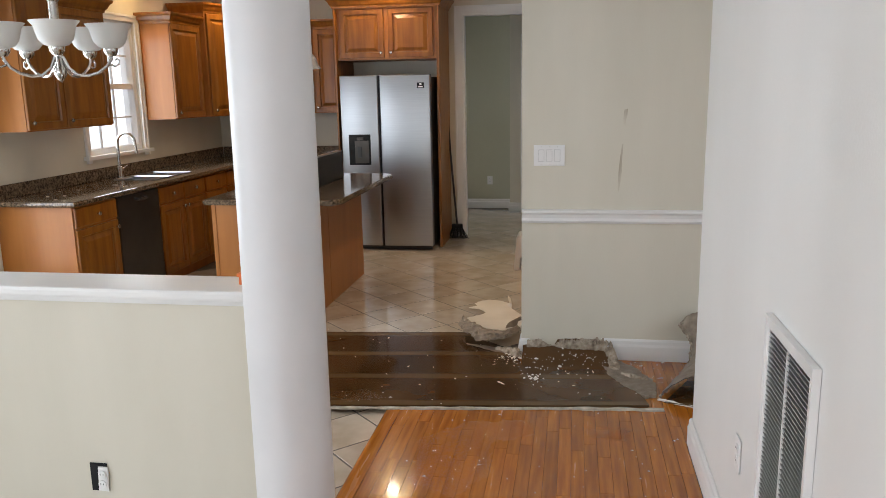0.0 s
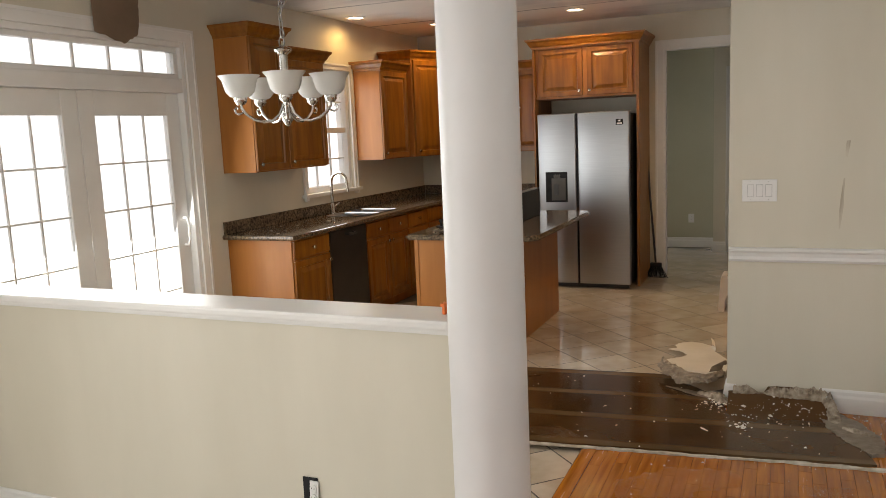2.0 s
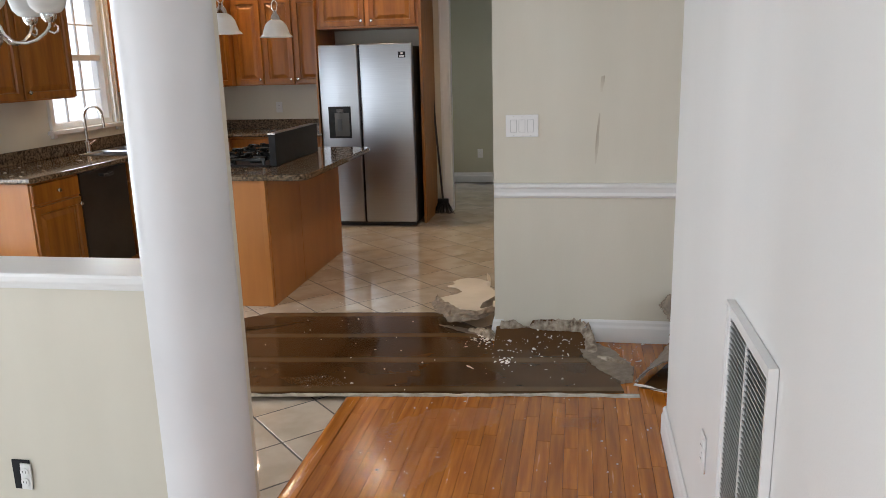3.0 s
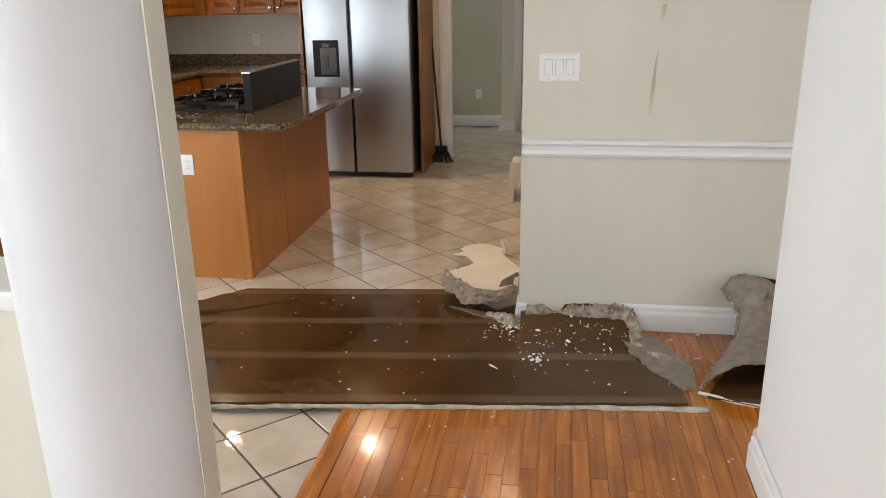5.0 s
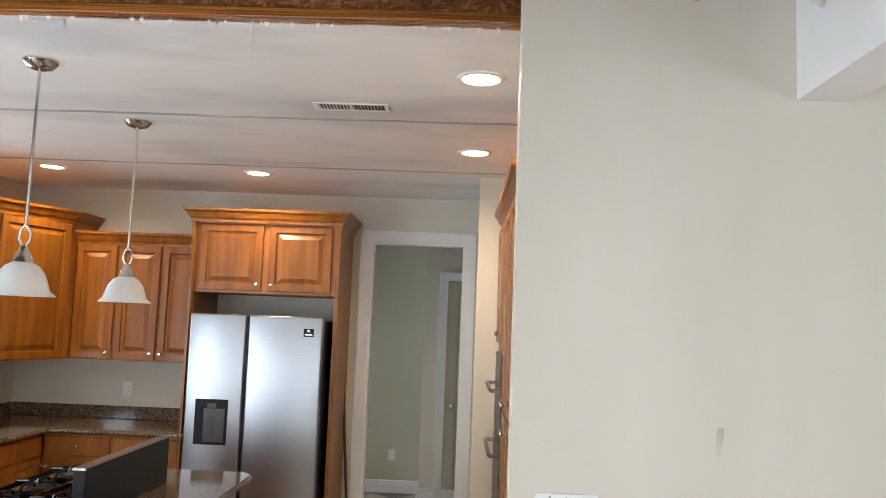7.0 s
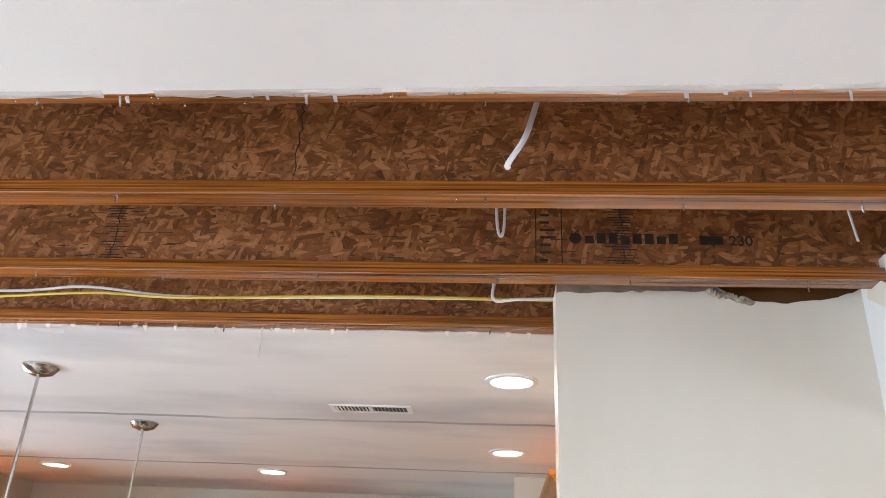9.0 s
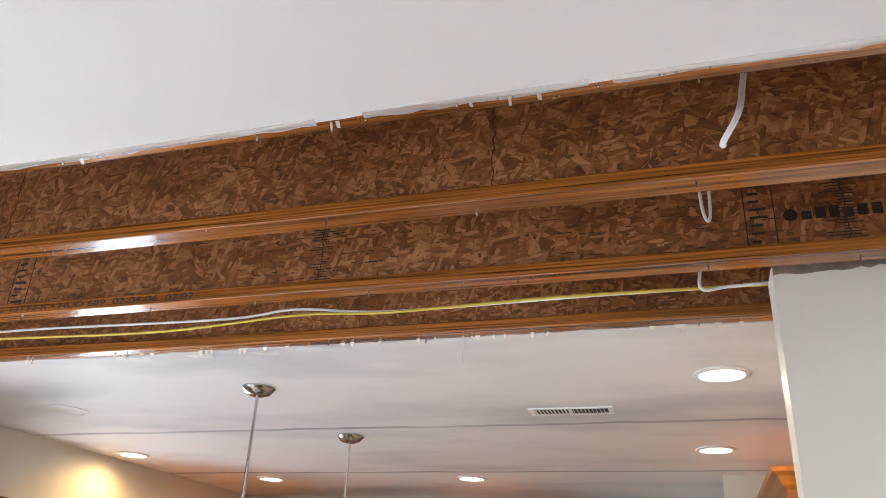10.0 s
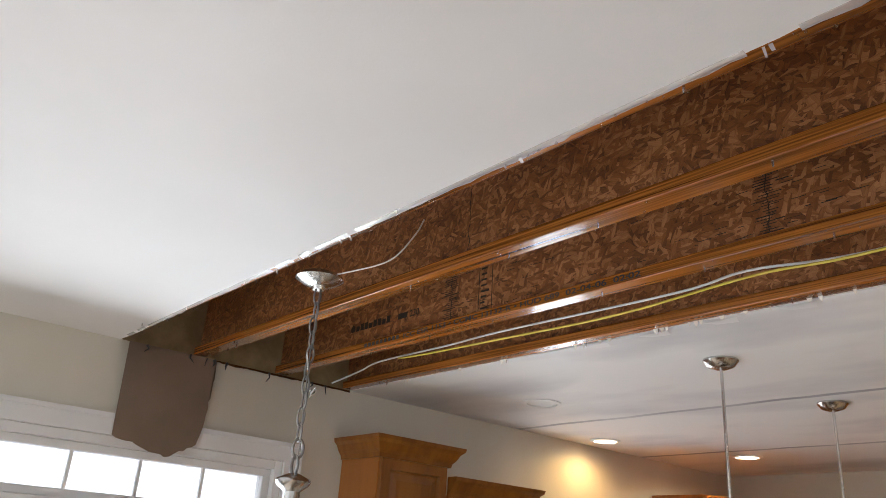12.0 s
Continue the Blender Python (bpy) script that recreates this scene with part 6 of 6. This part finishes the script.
ragged("brown_backing_paper", PAPER, side((0, -0.109, 0), -90), [(1.03, 0.16, 0), (1.04, 0.312, 1), (1.12, 0.305, 1), (1.30, 0.262, 1), (1.52, 0.20, 1), (1.55, 0.16, 0)], 0.004, 97, 0.004, "dark brown torn paper backing against the wall", "torn paper")
crumpled("brown_paper_fold", lambda u, v: (mix(1.21, 1.55, u), mix(-0.70, -0.125, v) - 0.03 * u, 0.022 + 0.20 * v ** 1.6 * (1 - 0.25 * u)), 14, 14, PAPER, 98, 0.0, 0.004, "dark brown wet paper folded up behind the sheet", "torn paper")
bm = bmesh.new()
r5 = random.Random(65)
rim_line = [along(LEFT, q / 90) for q in range(91)] + [along([LEFT[-1], (1.03, -0.145, 0.315), RIGHT[-1]], q / 30) for q in range(1, 31)]
tube(bm, [p + Vector((r5.uniform(-0.006, 0.006), r5.uniform(-0.008, 0.0), r5.uniform(-0.004, 0.006))) for p in rim_line], [r5.choice((0.003, 0.005, 0.006, 0.009)) for p in rim_line], 6)
tagged(link("curled_sheet_rim", bm, GYPSUM), "crumbly pale rim of the curled sheet", "rubble")
crumpled("plastic_curl", lambda u, v: (0.925 - 0.04 * math.sin(math.pi * u), mix(-1.17, -1.06, v), 0.02 + 0.11 * u * (1 - 0.3 * v)), 12, 14, CREAM_FACE, 67, 0.0, 0.003, "pale curled strip at the wall corner", "torn paper")

crumpled("board_flap", lambda u, v: (mix(0.012, 0.518, u), mix(-0.352, -0.128, v), 0.031 + 0.067 * v * v * (3 - 2 * v) + 0.004 * math.sin(6 * u)), 26, 12, PAPER, 69, 0.0, 0.006, "wet brown board edge bent up against the wall", "drywall board")
bm = bmesh.new()
r4 = random.Random(77)
for k in range(330):
    if k < 130:
        x, y = r4.gauss(0.2, 0.2), -0.16 - abs(r4.gauss(0, 0.17))
    elif k < 175:
        x, y = r4.uniform(0.62, 0.84), r4.uniform(-0.75, -0.13)
    elif k < 245:
        x, y = r4.uniform(-0.5, 0.8), r4.uniform(-2.2, -0.9)
    else:
        x, y = r4.uniform(-1.6, 0.5), r4.uniform(-0.95, 0.6)
    inside = -0.98 < y < 0.15 and x < 0.66
    if y > 0 and x > -0.03:
        continue
    if y > -0.13 and x > -0.03:
        continue
    z = 0.0352 + (0.067 * max(0.0, (y + 0.34) / 0.21) if 0.02 < x < 0.51 else 0) if inside and not (y > 0.1) else (0.0205 if x > -0.6 and y < 0 else 0.001)
    s = r4.uniform(0.0012, 0.005) * (2.2 if r4.random() < 0.12 else 1)
    long = 4.5 if r4.random() < 0.12 else r4.uniform(0.7, 1.8)
    q = []
    for v in range(5):
        a = 2 * math.pi * v / 5 + r4.uniform(-0.4, 0.4)
        q.append((s * long * math.cos(a), s * math.sin(a)))
    t = r4.uniform(0, 3.14)
    lo = [bm.verts.new((x + a * math.cos(t) - b * math.sin(t), y + a * math.sin(t) + b * math.cos(t), z)) for a, b in q]
    tip = bm.verts.new((x, y, z + s * 0.9))
    for v in range(5):
        bm.faces.new((lo[v - 1], lo[v], tip))
for k in range(90):
    x, y = (r4.gauss(-0.03, 0.05), r4.gauss(-0.19, 0.04)) if k < 50 else (r4.gauss(0.1, 0.03), r4.gauss(-0.52, 0.03)) if k < 70 else (r4.uniform(0.6, 0.85), r4.uniform(-0.6, -0.15))
    if y > -0.14 and x > -0.03:
        continue
    z, s = (0.0352 if x < 0.6 else 0.0205), r4.uniform(0.002, 0.009)
    vs = [bm.verts.new((x + s * r4.uniform(0.6, 1.6) * math.cos(a), y + s * math.sin(a), z + (s * r4.uniform(0.3, 0.9) if n % 2 else 0))) for n, a in enumerate(1.05 * q for q in range(6))]
    tip = bm.verts.new((x, y, z + s * 1.1))
    for v in range(6):
        bm.faces.new((vs[v - 1], vs[v], tip))
tagged(link("plaster_chips", bm, CREAM_FACE), "scattered white plaster chips over the wet floor", "debris", kind="stuff")

for z, outline, seed in ((0.0199, [(-0.40, -1.32, 1), (-0.18, -1.10, 1), (0.10, -1.06, 1), (0.14, -1.22, 1), (-0.06, -1.34, 1), (-0.02, -1.62, 1), (-0.16, -1.85, 1), (-0.36, -1.75, 1)], 91), (0.0199, [(0.36, -1.12, 1), (0.60, -1.10, 1), (0.55, -1.24, 1), (0.40, -1.22, 1)], 93), (0.0352, [(-1.05, -0.86, 1), (-0.80, -0.80, 1), (-0.66, -0.90, 1), (-0.86, -0.98, 1)], 95)):
    water = ragged("puddle", WATER, Matrix.Translation((0, 0, z)), outline, 0.0016, seed, 0.014, "thin clear rippled puddle on the wet floor", "puddle")
    water.visible_shadow = False

# ---- floor pieces ----
def shared(name, me, parent, m):
    ob = new(name, me)
    ob.parent = parent
    ob.matrix_basis = m
    return ob


floor_ob = bpy.data.objects["floor"]
P = 0.316
bm = bmesh.new()
box(bm, -P / 2 + 0.0035, -P / 2 + 0.0035, -0.008, P / 2 - 0.0035, P / 2 - 0.0035, 0)
bmesh.ops.bevel(bm, geom=[e for e in bm.edges if all(v.co.z > -0.001 for v in e.verts)], offset=0.0025, segments=1, affect="EDGES")
tile_me = bpy.data.meshes.new("tile")
bm.to_mesh(tile_me)
bm.free()
tile_me.materials.append(TILE)
rest = bmesh.new()
near = 0
for i in range(-40, 40):
    for j in range(-40, 40):
        u, v = -0.02 + (i + 0.5) * P, 0.785 + (j + 0.5) * P
        x, y = (u - v) / math.sqrt(2), (u + v) / math.sqrt(2)
        if not (XL + 0.1 < x < 1.4 and -2.0 < y < 5.9) or (x > -0.8 and y < 0.2 and x > -0.62 + 0.0):
            if not (-0.62 - 0.22 < x < -0.4 and -2.0 < y < 0.1):
                continue
        if x > -0.44 and y < 0.0 or (x > 0.9 and y < 2.9):
            continue
        m = Matrix.Translation((x, y, 0)) @ Matrix.Rotation(radians(45), 4, "Z")
        hidden = x < -2.3 and y > 2.0
        if near < 300 and -2.6 < x < 0.3 and y < 4.2:
            shared("tile", tile_me, floor_ob, m)
            near += 1
        elif not hidden:
            q = [rest.verts.new(m @ Vector(p)) for p in ((-0.1545, -0.1545, 0), (0.1545, -0.1545, 0), (0.1545, 0.1545, 0), (-0.1545, 0.1545, 0))]
            rest.faces.new(q)
ob = part("tile_field", rest, TILE, floor_ob)
ob["kind"] = "stuff"

# strip flooring of the hallway
rng = random.Random(11)
PW = 0.058
lengths = (0.32, 0.48, 0.64, 0.85, 1.1)
plank_me = []
for ln in lengths:
    bm = bmesh.new()
    box(bm, 0.0004, 0.0005, 0.0, PW - 0.0004, ln - 0.0005, 0.0165)
    bmesh.ops.bevel(bm, geom=[e for e in bm.edges if all(v.co.z > 0.016 for v in e.verts)], offset=0.0008, segments=1, affect="EDGES")
    me = bpy.data.meshes.new("plank")
    bm.to_mesh(me)
    bm.free()
    me.materials.append(PLANK)
    plank_me.append(me)
for k in range(26):
    x = -0.562 + k * PW
    y = -8.0 if k < 24 else -1.237
    while y < -0.13:
        n = rng.choice(range(5))
        if y + lengths[n] > -0.13:
            shared("plank", plank_me[n], wood_floor, Matrix.Translation((x, y, 0.0032)) @ Matrix.Diagonal((1, (-0.111 - y) / lengths[n], 1, 1)))
            break
        shared("plank", plank_me[n], wood_floor, Matrix.Translation((x, y, 0.0032)))
        y += lengths[n]
nose = bmesh.new()
sweep(nose, [(-0.563, -8.0, 0.0035), (-0.563, -0.115, 0.0035)][::-1], [(0, 0), (0.075, 0), (0.078, 0.006), (0.068, 0.016), (0.05, 0.0185), (0, 0.0185)])
part("nosing", nose, PLANK, wood_floor, "glossy oak edge nosing", smooth=True)

# sky and distance seen through the glass
BACKDROP = glow("bright_overcast_distance", (0.95, 0.97, 1.0), 1.7)
bn, bl = BACKDROP.node_tree.nodes, BACKDROP.node_tree.links
nz = bn.new("ShaderNodeTexNoise")
nz.inputs["Scale"].default_value = 0.9
bmap = bn.new("ShaderNodeMapping")
bmap.inputs["Scale"].default_value = (1, 3.0, 0.35)
bco = bn.new("ShaderNodeTexCoord")
bl.new(bco.outputs["Object"], bmap.inputs["Vector"])
bl.new(bmap.outputs[0], nz.inputs["Vector"])
br_ramp = bn.new("ShaderNodeValToRGB")
br_ramp.color_ramp.elements[0].position, br_ramp.color_ramp.elements[1].position = 0.36, 0.52
br_ramp.color_ramp.elements[0].color, br_ramp.color_ramp.elements[1].color = (0.62, 0.63, 0.64, 1), (0.95, 0.97, 1.0, 1)
bl.new(nz.outputs["Fac"], br_ramp.inputs["Fac"])
bl.new(br_ramp.outputs[0], bn["Principled BSDF"].inputs["Emission Color"])
back = bmesh.new()
box(back, -9.0, -12, -2, -8.9, 45, 16)
tagged(link("backdrop", back, BACKDROP), "bright white overcast distance outside the glass", "backdrop", kind="structure")
setting(slab("ground", SIDING, (-60, -60, -0.6, 60, 60, -0.5)), "pale ground outside the house", "ground")
